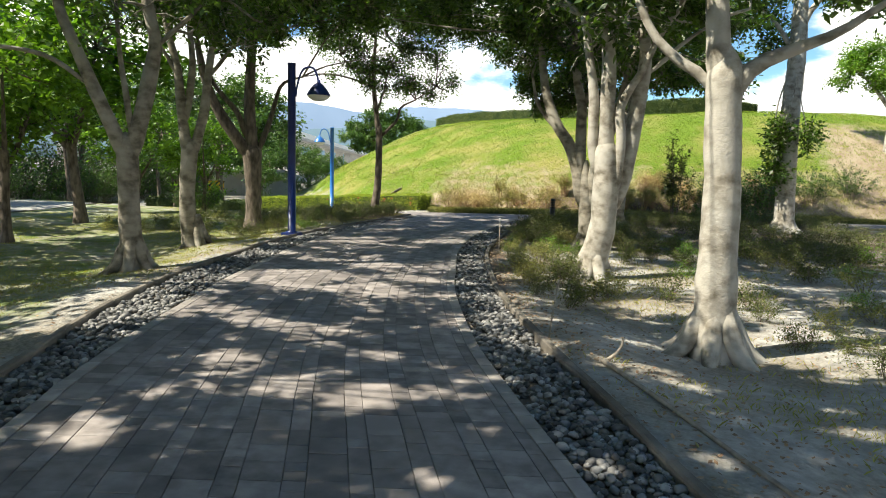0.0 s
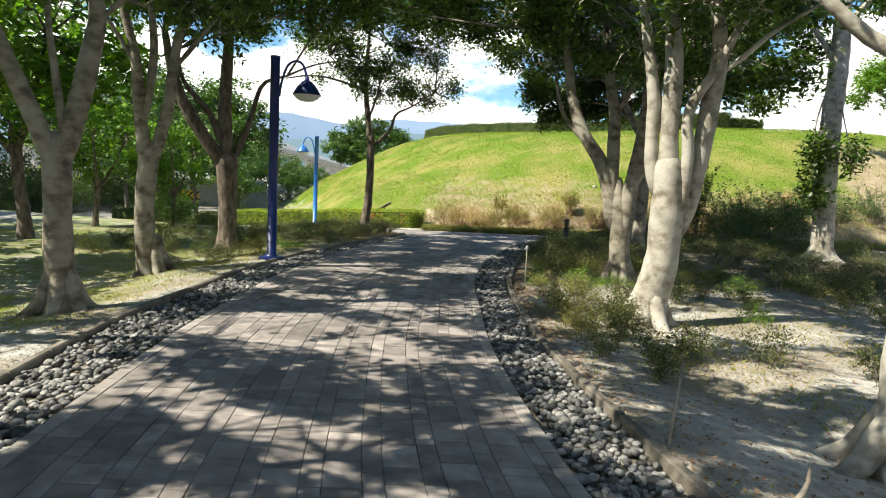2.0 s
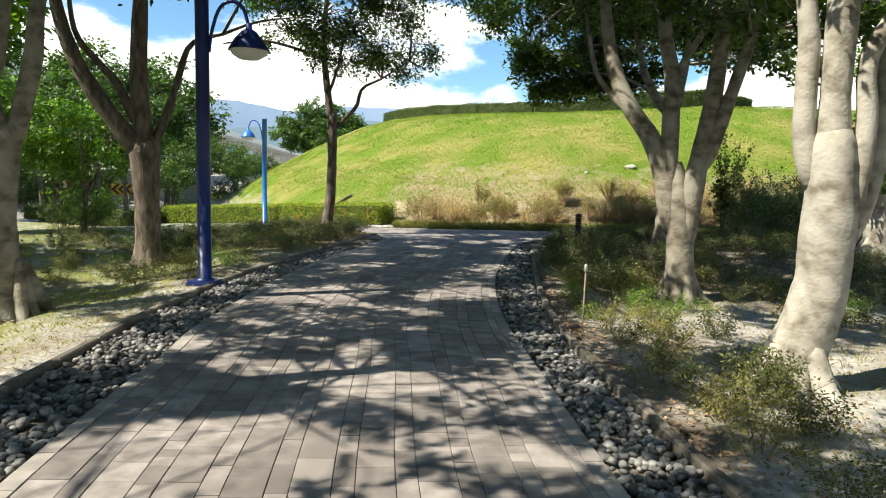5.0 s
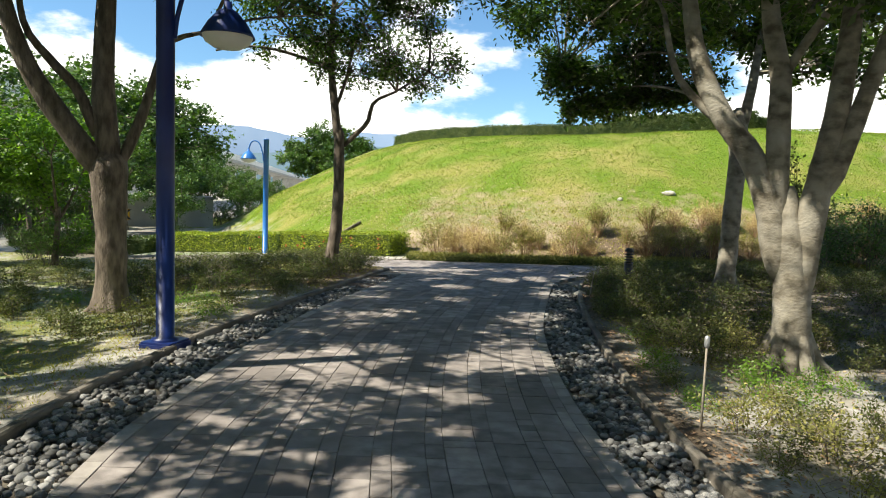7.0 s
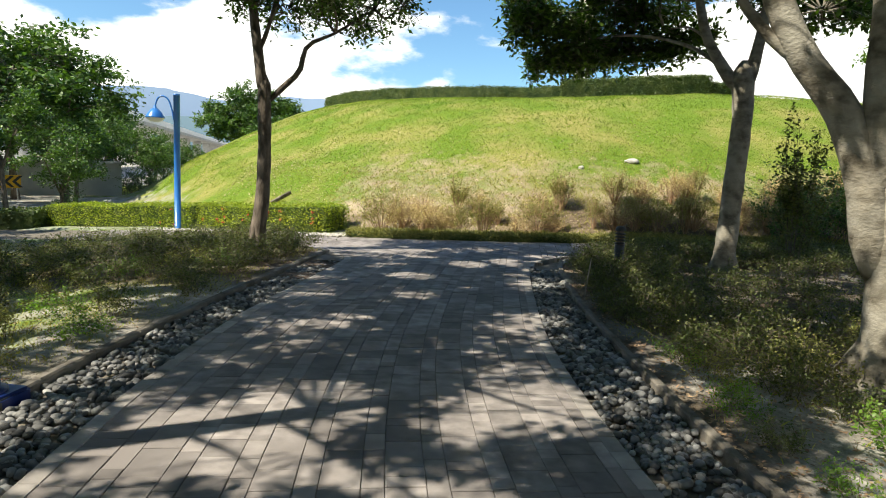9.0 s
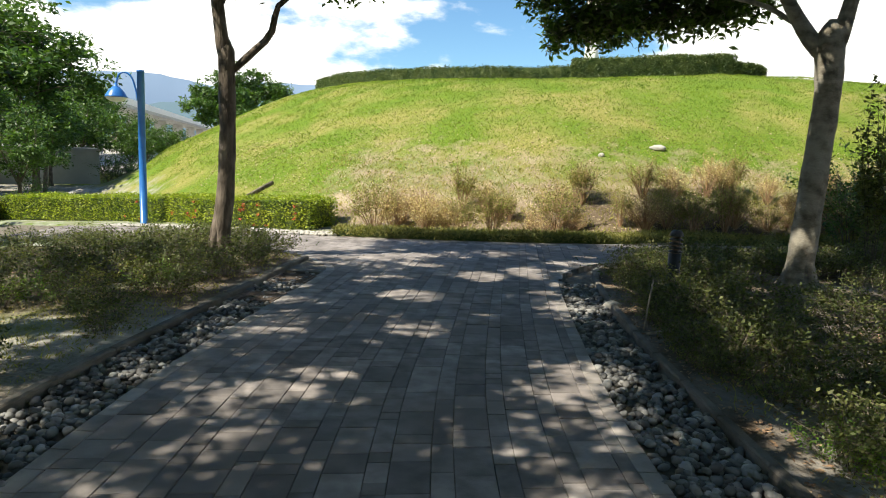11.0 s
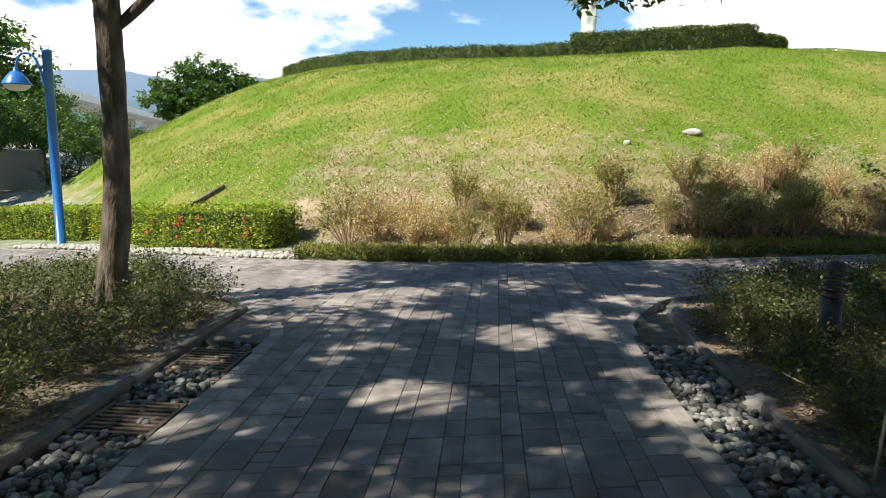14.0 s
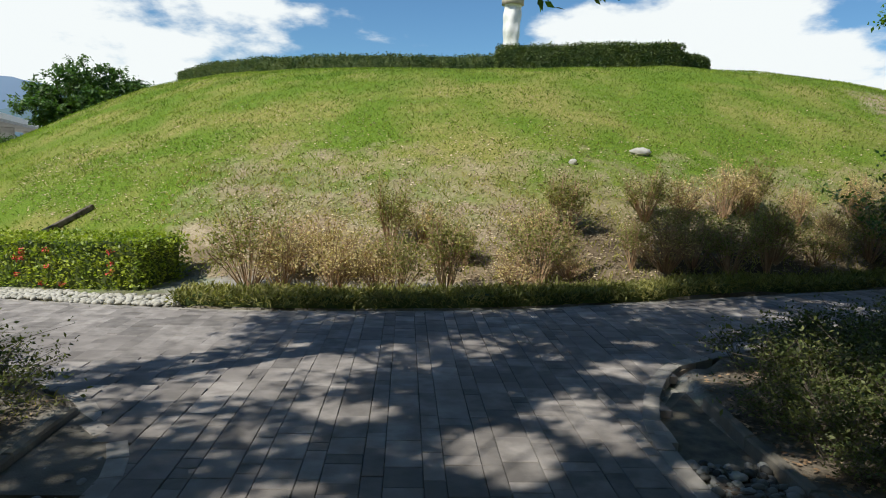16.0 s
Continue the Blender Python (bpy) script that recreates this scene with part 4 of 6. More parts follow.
woods = [wood_tree(61, LEAF_FAR), wood_tree(62, LEAF_LIGHT, 2.0, 2.1, 3.9, 1.9), wood_tree(63, LEAF_FAR, 2.8, 2.8, 4.8, 2.1, 30)]
spots = [(-12.2, 9.3, 0.8, 1), (-14.6, 13.2, 1.2, 1), (-16.0, 16.6, 0.68, 1), (-16.6, 19.9, 0.66, 0), (-14.2, 17.6, 0.52, 1), (-17.5, 10.5, 1.0, 2), (-21.5, 19.0, 0.85, 2), (-20.5, 23.5, 0.62, 0),
         (-24.5, 27.0, 0.82, 2), (-26.5, 32.5, 1.4, 0), (-28.5, 37.0, 1.35, 2), (-29.0, 42.5, 0.78, 0), (-30.5, 48.0, 0.62, 2), (-31.5, 54.0, 0.62, 0), (-23.5, 34.5, 0.7, 0), (-33, 60, 0.6, 2),
         (-22.5, 29.5, 0.72, 2), (-25.5, 36.5, 1.25, 2), (-27.5, 40.0, 0.8, 0), (-29.5, 45.0, 0.74, 0), (-23.0, 12.0, 1.15, 2), (-18.8, 27.5, 0.5, 0), (-13.4, 7.2, 0.85, 2), (-27, 15.0, 1.2, 2), (-29, 22.0, 1.3, 0), (-32, 29.0, 1.35, 2), (-25, 8.0, 1.2, 0), (-22, 5.5, 1.1, 2), (-35, 36.0, 1.4, 0), (-38, 45.0, 1.4, 2), (-15.0, 5.6, 0.9, 0), (-11.5, 3.6, 0.9, 2), (6.2, 8.4, 0.95, 0), (7.4, 4.2, 1.0, 2), (9.0, 10.5, 1.1, 2), (8.2, 15.2, 1.0, 0), (10.5, 6.2, 1.2, 0), (11.5, 13.2, 1.2, 2), (10.5, 19.2, 1.0, 0), (4.6, -5.2, 1.1, 2), (-0.6, -7.0, 1.1, 0), (-8.6, -3.4, 1.1, 2), (-10.5, -0.2, 1.0, 0), (8.0, -2.2, 1.2, 0), (3.0, -11.0, 1.2, 2), (-5.6, -9.0, 1.2, 0), (-34, 13.0, 1.4, 1), (-38, 24.0, 1.5, 0), (-25.5, 43.5, 0.62, 0), (-27.8, 49.0, 0.55, 2), (-30.5, 52.5, 0.62, 0), (-33.5, 51.5, 0.9, 2), (-36.5, 54.0, 1.1, 0), (-32.0, 44.5, 1.0, 0), (-29.8, 56.0, 0.6, 0), (-40.0, 60.0, 1.2, 2)]
rng = np.random.default_rng(5)
for i, (x, y, s, kind) in enumerate(spots):
    m = pose(x, y, gz(x, y), 0, 0, rng.uniform(0, 360)) @ Matrix.Diagonal((s, s, s * rng.uniform(0.9, 1.1), 1))
    if kind in (0, 1, 2) and woods[kind].location.length < 0.01:
        woods[kind].matrix_basis = m
    else:
        copy_thing(woods[kind], m).matrix_basis = m
far_tree = tree("tree", (-26.8, 61.0, -0.4), [[(0, 0, -0.1, 0.4), (0, 0, 1.5, 0.3), (0.1, 0, 3.0, 0.25)], [(0.1, 0, 2.6, 0.2), (1.2, 0.3, 4.5, 0.12), (2.2, 0.5, 6.0, 0.05)], [(0.1, 0, 2.6, 0.2), (-1.2, 0, 4.2, 0.12), (-2.4, 0, 5.5, 0.05)]],
                crown(70, (0, 0, 4.9), 4.8, 2.4, 54, (1.2, 0.9), [(1.0, 0, 7.0, 1.5, 0.9, 1.3), (-3.0, 0, 5.6, 1.2, 0.9, 1.2), (2.6, 0, 6.0, 1.2, 0.9, 1.2), (-0.6, 0, 6.6, 1.2, 0.8, 1.0)]), 71, (0.26, 0.13), BARK_DARK, LEAF_FAR,
                "broad green tree standing behind the mound", 34, 18, False)
side_tree = tree("tree", (8.6, 30.5, gz(8.6, 30.5)), [[(0, 0, -0.2, 0.3), (0, 0, 0.9, 0.2), (0, 0, 1.8, 0.17)], [(0, 0, 1.5, 0.12), (-0.8, 0, 2.6, 0.08), (-1.6, 0, 3.4, 0.04)]], crown(72, (-0.2, 0, 3.4), 2.3, 1.4, 26), 73, (0.15, 0.07), BARK, LEAF_LIGHT, "light green tree on the slope of the mound", roots=False)


# ---- distance ----
def ridge(name, pts, depth, mat, label, seed):
    rng = np.random.default_rng(seed)
    line = smooth_line(pts, 18)
    h = line[:, 2] + np.convolve(rng.normal(size=len(line)), np.ones(5) / 5, "same") * 5
    verts = [(p[0], p[1], -20) for p in line] + [(p[0], p[1], z) for p, z in zip(line, h)] + [(p[0] * 1.25, p[1] * 1.25, -20) for p in line]
    k = len(line)
    faces_ = [(i, i + 1, k + i + 1, k + i) for i in range(k - 1)] + [(k + i, k + i + 1, 2 * k + i + 1, 2 * k + i) for i in range(k - 1)]
    tagged(mesh_object(name, verts, faces_, mat, smooth=True), label, "backdrop", kind="structure")


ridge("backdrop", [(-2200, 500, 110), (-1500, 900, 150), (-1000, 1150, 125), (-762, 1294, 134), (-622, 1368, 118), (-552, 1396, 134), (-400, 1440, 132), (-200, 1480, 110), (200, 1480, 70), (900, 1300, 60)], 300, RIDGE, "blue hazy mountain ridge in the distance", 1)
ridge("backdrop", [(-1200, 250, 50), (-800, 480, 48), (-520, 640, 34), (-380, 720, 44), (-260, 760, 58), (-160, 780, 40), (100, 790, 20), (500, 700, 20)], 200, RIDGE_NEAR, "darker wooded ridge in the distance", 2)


def viaduct():
    root = empty("viaduct", (-77, 113, 0), "pale concrete viaduct on piers beyond the wood", "bridge")
    d = Vector((-67, 167, 0)).normalized()
    s = Vector((d.y, -d.x, 0))
    turn = Matrix(((d.x, s.x, 0, 0), (d.y, s.y, 0, 0), (0, 0, 1, 0), (0, 0, 0, 1)))
    root.matrix_basis = Matrix.Translation((-77, 113, 0)) @ turn
    g = Geo()
    g.box((-160, -5, 6.8), (330, 5, 7.4), 0.15)
    g.make("deck", CONCRETE, root)
    for side in (-5, 5):
        for i in range(49):
            b = Geo()
            b.box((-160 + i * 10 + 0.08, side - 0.15, 7.4), (-150 + i * 10 - 0.08, side + 0.15, 8.6), 0.04)
            b.make("parapet_panel", STONE_WHITE, root)
    for i in range(13):
        p = Geo()
        p.box((-150 + i * 38, -1.6, -2), (-148.6 + i * 38, 1.6, 6.8), 0.2)
        p.make("pier", CONCRETE, root)


viaduct()


def highway_lamp(x, y, z):
    root = empty("highway_lamp", (x, y, z), "tall grey highway lamp with a long arm", "street lamp")
    g = Geo()
    g.tube([(0, 0, -6), (0, 0, 4), (0, 0, 7.3)], [0.12, 0.1, 0.07], 8)
    g.make("pole", STEEL, root, True)
    g = Geo()
    g.tube([(0, 0, 7.2), (-1.2, -0.6, 7.35), (-2.9, -1.5, 7.3)], [0.06, 0.05, 0.05], 6)
    g.make("arm", STEEL, root, True)
    g = Geo()
    g.box((-3.7, -1.75, 7.2), (-2.7, -1.45, 7.36), 0.04)
    g.make("lamp_head", STEEL, root)


highway_lamp(-70.7, 105.4, 7.2)


def wall_building():
    root = empty("utility_building", (-31.5, 41.5, gz(-31.5, 41.5)), "low pale concrete building behind the trees", "building")
    root.matrix_basis = pose(-31.5, 41.5, gz(-31.5, 41.5) - 0.15, 0, 0, 38)
    for nm, lo, hi, mt in (("wall", (-4.5, -2, 0), (4.5, 2, 1.9), CONCRETE), ("roof", (-4.7, -2.2, 1.9), (4.7, 2.2, 2.05), CONCRETE), ("door", (1.2, -2.06, 0.02), (2.2, -1.99, 1.75), STEEL), ("window", (-2.6, -2.05, 0.9), (-1.2, -1.99, 1.5), BLACK)):
        g = Geo()
        g.box(lo, hi, 0.03)
        g.make(nm, mt, root)


wall_building()


def chevron_sign(x, y, z, turn, w=0.9):
    root = empty("chevron_sign", pose(x, y, z, 0, 0, turn), "yellow road sign with black chevrons on posts", "road sign")
    g = Geo()
    g.box((-w, -0.02, 0.55), (w, 0.02, 1.15), 0.008)
    g.make("panel", YELLOW, root)
    for i in range(3):
        c = -w + w * (0.33 + 0.66 * i)
        g = Geo()
        g.add([(c + 0.1, -0.026, 0.58), (c + 0.26, -0.026, 0.58), (c - 0.02, -0.026, 0.85), (c - 0.18, -0.026, 0.85), (c + 0.26, -0.026, 1.12), (c + 0.1, -0.026, 1.12)], [(0, 1, 2, 3), (3, 2, 4, 5)])
        g.make("chevron", BLACK, root)
    for sx in (-w * 0.7, w * 0.7):
        g = Geo()
        g.tube([(sx, 0.03, -0.2), (sx, 0.03, 1.1)], [0.03, 0.03], 8)
        g.make("post", STEEL, root, True)


chevron_sign(-31.0, 27.0, gz(-31.0, 27.0) + 0.1, 48, 0.5)
chevron_sign(-28.0, 36.0, gz(-28.0, 36.0) + 0.0, 42, 0.5)

road = smooth_line([(-17.5, -14), (-18.2, 4), (-19.5, 12), (-22.2, 20), (-26.5, 28), (-33, 40), (-40, 58)], 0.5)
nrm = np.stack([np.gradient(road[:, 1]), -np.gradient(road[:, 0])], axis=1)
nrm /= np.linalg.norm(nrm, axis=1)[:, None]
ribbon("road", road + nrm * 1.6, road - nrm * 1.6, lambda x, y: gz(x, y) + 0.03, ROAD, "pale sunlit road beyond the lawn", "road")


# ---- lamp posts ----
def lamp_post(base, away, paint, label, tall=3.45):
    """A tubular post with a curved arm and a bell-shaped shade; away is the way that the arm points."""
    a = Vector((*away, 0)).normalized()
    root = empty("lamp_post", base, label, "street lamp", "blue lamp posts")
    g = Geo()
    g.box((-0.17, -0.17, -0.12), (0.17, 0.17, 0.05), 0.02)
    g.make("base_block", paint, root)
    g = Geo()
    g.lathe([(0.12, 0.05), (0.12, 0.07), (0.082, 0.08), (0.08, tall), (0.084, tall), (0.084, tall + 0.05), (0.0, tall + 0.06)], 20)
    g.make("post", paint, root, True)
    g = Geo()
    pts = [Vector((0, 0, tall - 0.62)) + a * 0.08, Vector((0, 0, tall - 0.4)) + a * 0.11, Vector((0, 0, tall - 0.12)) + a * 0.2, Vector((0, 0, tall - 0.02)) + a * 0.33, Vector((0, 0, tall - 0.07)) + a * 0.47, Vector((0, 0, tall - 0.3)) + a * 0.55]
    line = smooth_line([tuple(p) for p in pts], 0.05)
    g.tube(line, [0.021] * len(line), 10)
    g.make("arm", paint, root, True)
    c = a * 0.55
    g = Geo()
    g.lathe([(0.0, tall - 0.26), (0.035, tall - 0.27), (0.04, tall - 0.33), (0.09, tall - 0.36), (0.17, tall - 0.45), (0.235, tall - 0.56), (0.245, tall - 0.585), (0.235, tall - 0.58), (0.15, tall - 0.47), (0.03, tall - 0.4)], 28, (c.x, c.y, 0))
    shade = g.make("shade", paint, root, True)
    g = Geo()
    g.lathe([(0.225, tall - 0.575), (0.2, tall - 0.63), (0.12, tall - 0.68), (0.0, tall - 0.695)], 24, (c.x, c.y, 0))
    g.make("diffuser", ENAMEL, shade, True, "milky white diffuser bowl")


lamp_post((-7.26, 11.75, 0.0), (0.95, 0.3), BLUE_SHADED, "blue lamp post with a bell-shaped shade, its paint darkened for tree shade")
lamp_post((-13.3, 24.7, gz(-13.3, 24.7) - 0.06), (-0.97, -0.2), BLUE_SUNLIT, "sun-bright blue lamp post in front of the hedge", 3.55)
lamp_post((-31.5, 48.5, -0.75), (-0.97, -0.2), BLUE_SHADED, "blue lamp post far off beside the wood")


# ---- hedges and shrubs ----
def leaf_box(rng, n, lo, hi, bulge=0.05):
    """Points on the top and sides of a box."""
    lo, hi = np.array(lo, float), np.array(hi, float)
    s = hi - lo
    areas = np.array([s[0] * s[1], s[0] * s[2], s[0] * s[2], s[1] * s[2], s[1] * s[2]])
    side = rng.choice(5, size=n, p=areas / areas.sum())
    p = lo + rng.uniform(size=(n, 3)) * s
    for i, (ax, v) in enumerate(((2, hi[2]), (1, lo[1]), (1, hi[1]), (0, lo[0]), (0, hi[0]))):
        p[side == i, ax] = v
    return p + rng.normal(size=(n, 3)) * bulge * 0.5


def hedge(name, line, depth, tall, n, leaf, mat, label, seed, flowers=0, foot=None):
    """A clipped hedge that follows a line of (x, y); depth lies to the left of the line's way."""
    rng = np.random.default_rng(seed)
    line = smooth_line(line, 0.1)
    z0 = foot if foot else (lambda x, y: gz(x, y))
    d = np.gradient(line, axis=0)
    d /= np.linalg.norm(d, axis=1)[:, None]
    left = np.stack([-d[:, 1], d[:, 0]], axis=1)
    root = empty(name, (0, 0, 0), label, "hedge")
    k = len(line)
    length = k * 0.1
    u = leaf_box(rng, n, (0, 0, 0.03), (length, depth, tall))
    i = np.clip((u[:, 0] / 0.1).astype(int), 0, k - 1)
    wob = 1 + 0.025 * np.sin(u[:, 0] * 2.3) + 0.02 * np.sin(u[:, 0] * 5.1 + 1)
    xy = line[i] + d[i] * (u[:, 0] - i * 0.1)[:, None] + left[i] * u[:, 1:2]
    zz = np.array([z0(*line[j]) for j in range(k)])
    pts = np.column_stack([xy, zz[i] + u[:, 2] * wob])
    ob = new("foliage", quads_mesh("foliage", leaf_quads(rng, pts, *leaf, droop=-0.1 if tall > 0.2 else -0.9), mat))
    ob.parent = root
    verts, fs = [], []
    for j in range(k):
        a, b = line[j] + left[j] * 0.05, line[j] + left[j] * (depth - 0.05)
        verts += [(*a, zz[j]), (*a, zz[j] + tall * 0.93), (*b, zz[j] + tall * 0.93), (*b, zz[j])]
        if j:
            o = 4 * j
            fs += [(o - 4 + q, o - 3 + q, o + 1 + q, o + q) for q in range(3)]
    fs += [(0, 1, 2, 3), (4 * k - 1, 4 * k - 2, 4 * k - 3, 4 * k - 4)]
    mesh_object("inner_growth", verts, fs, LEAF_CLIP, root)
    for _ in range(flowers):
        j = int(k * (1 - 0.55 * rng.uniform() ** 1.6)) - 3
        at = Vector((*(line[j] - left[j] * 0.035), zz[j] + tall * rng.uniform(0.1, 0.85)))
        q = leaf_quads(rng, np.array(at) + rng.normal(size=(16, 3)) * 0.016, 0.034, 0.026)
        f = new("flower_cluster", quads_mesh("flower_cluster", q, RED))
        f.parent = root
        f["label"] = "cluster of small red flowers"
    return root


hedge("flowering_hedge", [(-18.5, 26.45), (-13.6, 25.15), (-12.4, 24.6), (-10.4, 23.4), (-8.68, 22.85)], 0.9, 0.62, 30000, (0.055, 0.03), LEAF_HEDGE, "clipped yellow-green hedge dotted with red flowers", 81, 24)
hedge("hill_hedge", [(-14.9, 42.5), (-13.2, 40.2), (-10.5, 37.9), (-7, 36.2), (-2.6, 35.4)], 1.2, 0.54, 22000, (0.07, 0.04), LEAF_CLIP, "clipped dark green hedge round the hilltop", 82)
hedge("hill_hedge", [(-2.9, 34.7), (0.2, 34.2), (1.6, 34.2), (2.55, 34.35)], 1.2, 0.68, 17000, (0.07, 0.04), LEAF_CLIP, "taller clipped dark green hedge on the hilltop", 83)
hedge("hill_hedge", [(2.5, 34.55), (3.2, 34.85), (3.8, 35.4), (4.3, 36.3)], 1.0, 0.42, 9000, (0.07, 0.04), LEAF_CLIP, "low tail of the clipped hedge on the hilltop", 86)
hedge("far_hedge", [(-24.5, 26.0), (-21, 25.6), (-18.5, 25.8)], 1.0, 0.55, 2500, (0.11, 0.06), LEAF_CLIP, "dark clipped hedge beside the road", 84)
hedge("edging_plants", [(p[0], p[1] + 0.06) for p in CROSS_FAR[(CROSS_FAR[:, 0] > -8.0) & (CROSS_FAR[:, 0] < 9)][::12]], 0.42, 0.12, 26000, (0.08, 0.016), LEAF_OLIVE, "low green edging plants along the crossing path", 85, foot=lambda x, y: gz(x, y + 0.2) + 0.0)


def shrub(name, seed, r, h, n, leaf, mat, label, stems=10, twigmat=TWIG, sparse=1.0, group="low shrubs", bare=0.25, thin=0.007, foot_spread=0.3, low=0.3):
    """A bush of thin stems with leaves over their upper length."""
    rng = np.random.default_rng(seed)
    root = empty(name, (0, 0, 0), label, "shrub", group)
    g, cs = Geo(), []
    for i in range(stems):
        a, rr = rng.uniform(0, 6.28), r * math.sqrt(rng.uniform(0.05, 1))
        tip = np.array([rr * math.cos(a), rr * math.sin(a), h * (1 - 0.45 * (rr / r) ** 2) * rng.uniform(0.75, 1.1)])
        foot = np.array([foot_spread * tip[0], foot_spread * tip[1], -0.03])
        mid = (tip + foot) / 2 + np.array([0, 0, 0.08 * h]) + rng.normal(size=3) * 0.02
        g.tube([foot, mid, tip], [thin, thin * 0.75, thin * 0.4], 3, cap=False)
        for _ in range(3):
            t = rng.uniform(low, 0.9)
            p = foot + (tip - foot) * t
            q = p + rng.normal(size=3) * np.array([0.3 * r, 0.3 * r, 0.12 * h]) + np.array([0, 0, 0.16 * h])
            g.tube([p, (p + q) / 2, q], [thin * 0.6, thin * 0.45, thin * 0.25], 3, cap=False)
            k = int(n / stems / 4)
            cs.append(p + (q - p) * rng.uniform(0.2, 1.1, size=(k, 1)) + rng.normal(size=(k, 3)) * 0.035)
        k = int(n / stems / 4)
        cs.append(foot + (tip - foot) * rng.uniform(bare, 1.05, size=(k, 1)) + rng.normal(size=(k, 3)) * 0.05)
    g.make("twig_frame", twigmat, root)
    ob = new("foliage", quads_mesh("foliage", leaf_quads(rng, np.concatenate(cs), *leaf, droop=-0.25), mat))
    ob.parent = root
    return root


def scatter(protos, places, seed):
    """Puts the first of each kind in place and copies the rest."""
    rng = np.random.default_rng(seed)
    used = set()
    for x, y, s in places:
        p = protos[int(rng.integers(len(protos)))]
        m = pose(x, y, gz(x, y), 0, 0, rng.uniform(0, 360)) @ Matrix.Diagonal((s, s, s * rng.uniform(0.85, 1.15), 1))
        if p.name in used:
            copy_thing(p, m).matrix_basis = m
        else:
            used.add(p.name)
            p.matrix_basis = m
    for p in protos:
        if p.name not in used:
            p.matrix_basis = pose(-9.5, 16.0, gz(-9.5, 16.0))


def region(rng, n, x0, x1, y0, y1, keep, gap):
    out = []
    for _ in range(n * 30):
        x, y = rng.uniform(x0, x1), rng.uniform(y0, y1)
        if keep(x, y) and all((x - a) ** 2 + (y - b) ** 2 > gap ** 2 for a, b in out):
            out.append((x, y))
        if len(out) == n:
            break
    return out


low = [shrub("low_shrub", 101, 0.42, 0.34, 1100, (0.034, 0.017), LEAF_SHRUB, "low olive-green ground-cover shrub on dry soil", twigmat=BARK_DARK, thin=0.004), shrub("low_shrub", 102, 0.36, 0.42, 1050, (0.036, 0.017), LEAF_SHRUB, "low olive-green ground-cover shrub on dry soil", twigmat=BARK_DARK, thin=0.004),
       shrub("low_shrub", 103, 0.48, 0.28, 1150, (0.032, 0.017), LEAF_LIGHT, "low fresh green ground-cover shrub", twigmat=BARK_DARK, thin=0.004), shrub("low_shrub", 104, 0.38, 0.38, 900, (0.034, 0.017), LEAF_OLIVE, "low olive-brown half-dry shrub", bare=0.1, twigmat=BARK_DARK, thin=0.004)]
dense = [shrub("low_shrub", 105, 0.5, 0.4, 1000, (0.036, 0.018), LEAF_SHRUB, "dense dark low shrub in the tree shade", 16, BARK_DARK, thin=0.004), shrub("low_shrub", 106, 0.5, 0.36, 1000, (0.036, 0.018), LEAF_SHRUB, "dense dark low shrub in the tree shade", 16, BARK_DARK, thin=0.004)]
rng = np.random.default_rng(44)


def clear_right(x, y):
    return x > line_x(R_OUT, y) + 0.3 and y < line_y(CROSS_NEAR, x) - 0.3 and not on_path(x, y, 0.2) and all(math.hypot(x - a, y - b) > 0.55 for a, b in ((0.55, 6.25), (-0.92, 10.2), (-1.38, 13.62), (-1.08, 18.72), (3.2, 19.4)))


def clear_left(x, y):
    return x < line_x(L_OUT, y) - 0.38 and y < line_y(CROSS_NEAR, x) - 0.35 and math.hypot(x + 8.5, y - 18.6) > 0.3 and math.hypot(x + 7.26, y - 11.75) > 0.45 and math.hypot(x + 9.75, y - 13.95) > 0.4


places = [(x, y, rng.uniform(0.7, 1.15)) for x, y in region(rng, 46, -2.5, 4.5, 7.0, 15.0, clear_right, 0.5)]
places += [(x, y, rng.uniform(0.6, 0.9)) for x, y in region(rng, 10, 1.2, 4.5, 4.6, 8.0, clear_right, 0.5)]
places += [(x, y, rng.uniform(0.7, 1.0)) for x, y in region(rng, 40, -13.0, -7.5, 12.0, 16.6, clear_left, 0.5)]
places += [(p[0] + 0.42 + rng.uniform(0, 0.2), p[1], rng.uniform(0.5, 0.8)) for p in R_OUT[::11] if 7.6 < p[1] < 14.0]
places += [(p[0] + 0.95 + rng.uniform(0, 0.3), p[1] + 0.2, rng.uniform(0.7, 1.0)) for p in R_OUT[::14] if 7.6 < p[1] < 14.0 and clear_right(p[0] + 1.1, p[1] + 0.2)]
scatter(low, places, 45)
places = [(x, y, rng.uniform(0.85, 1.15)) for x, y in region(rng, 90, -3.0, 5.0, 14.0, 22.0, clear_right, 0.36)]
places += [(x, y, rng.uniform(0.8, 1.1)) for x, y in region(rng, 44, -12.0, -7.7, 15.4, 20.4, clear_left, 0.5)]
edge_r = [p for p in R_OUT[::9] if 13.6 < p[1] < 19.2]
places += [(p[0] + 0.55 + rng.uniform(0, 0.15), p[1], rng.uniform(0.75, 1.0)) for p in edge_r[::2]]
places += [(p[0] + 0.9 + rng.uniform(0, 0.2), p[1] + 0.2, rng.uniform(0.9, 1.1)) for p in edge_r]
edge_c = [p for p in CROSS_NEAR[::4] if -3.2 < p[0] < 4.5]
places += [(p[0] + 0.12, p[1] - 0.42 - rng.uniform(0, 0.1), rng.uniform(0.8, 1.05)) for p in edge_c]
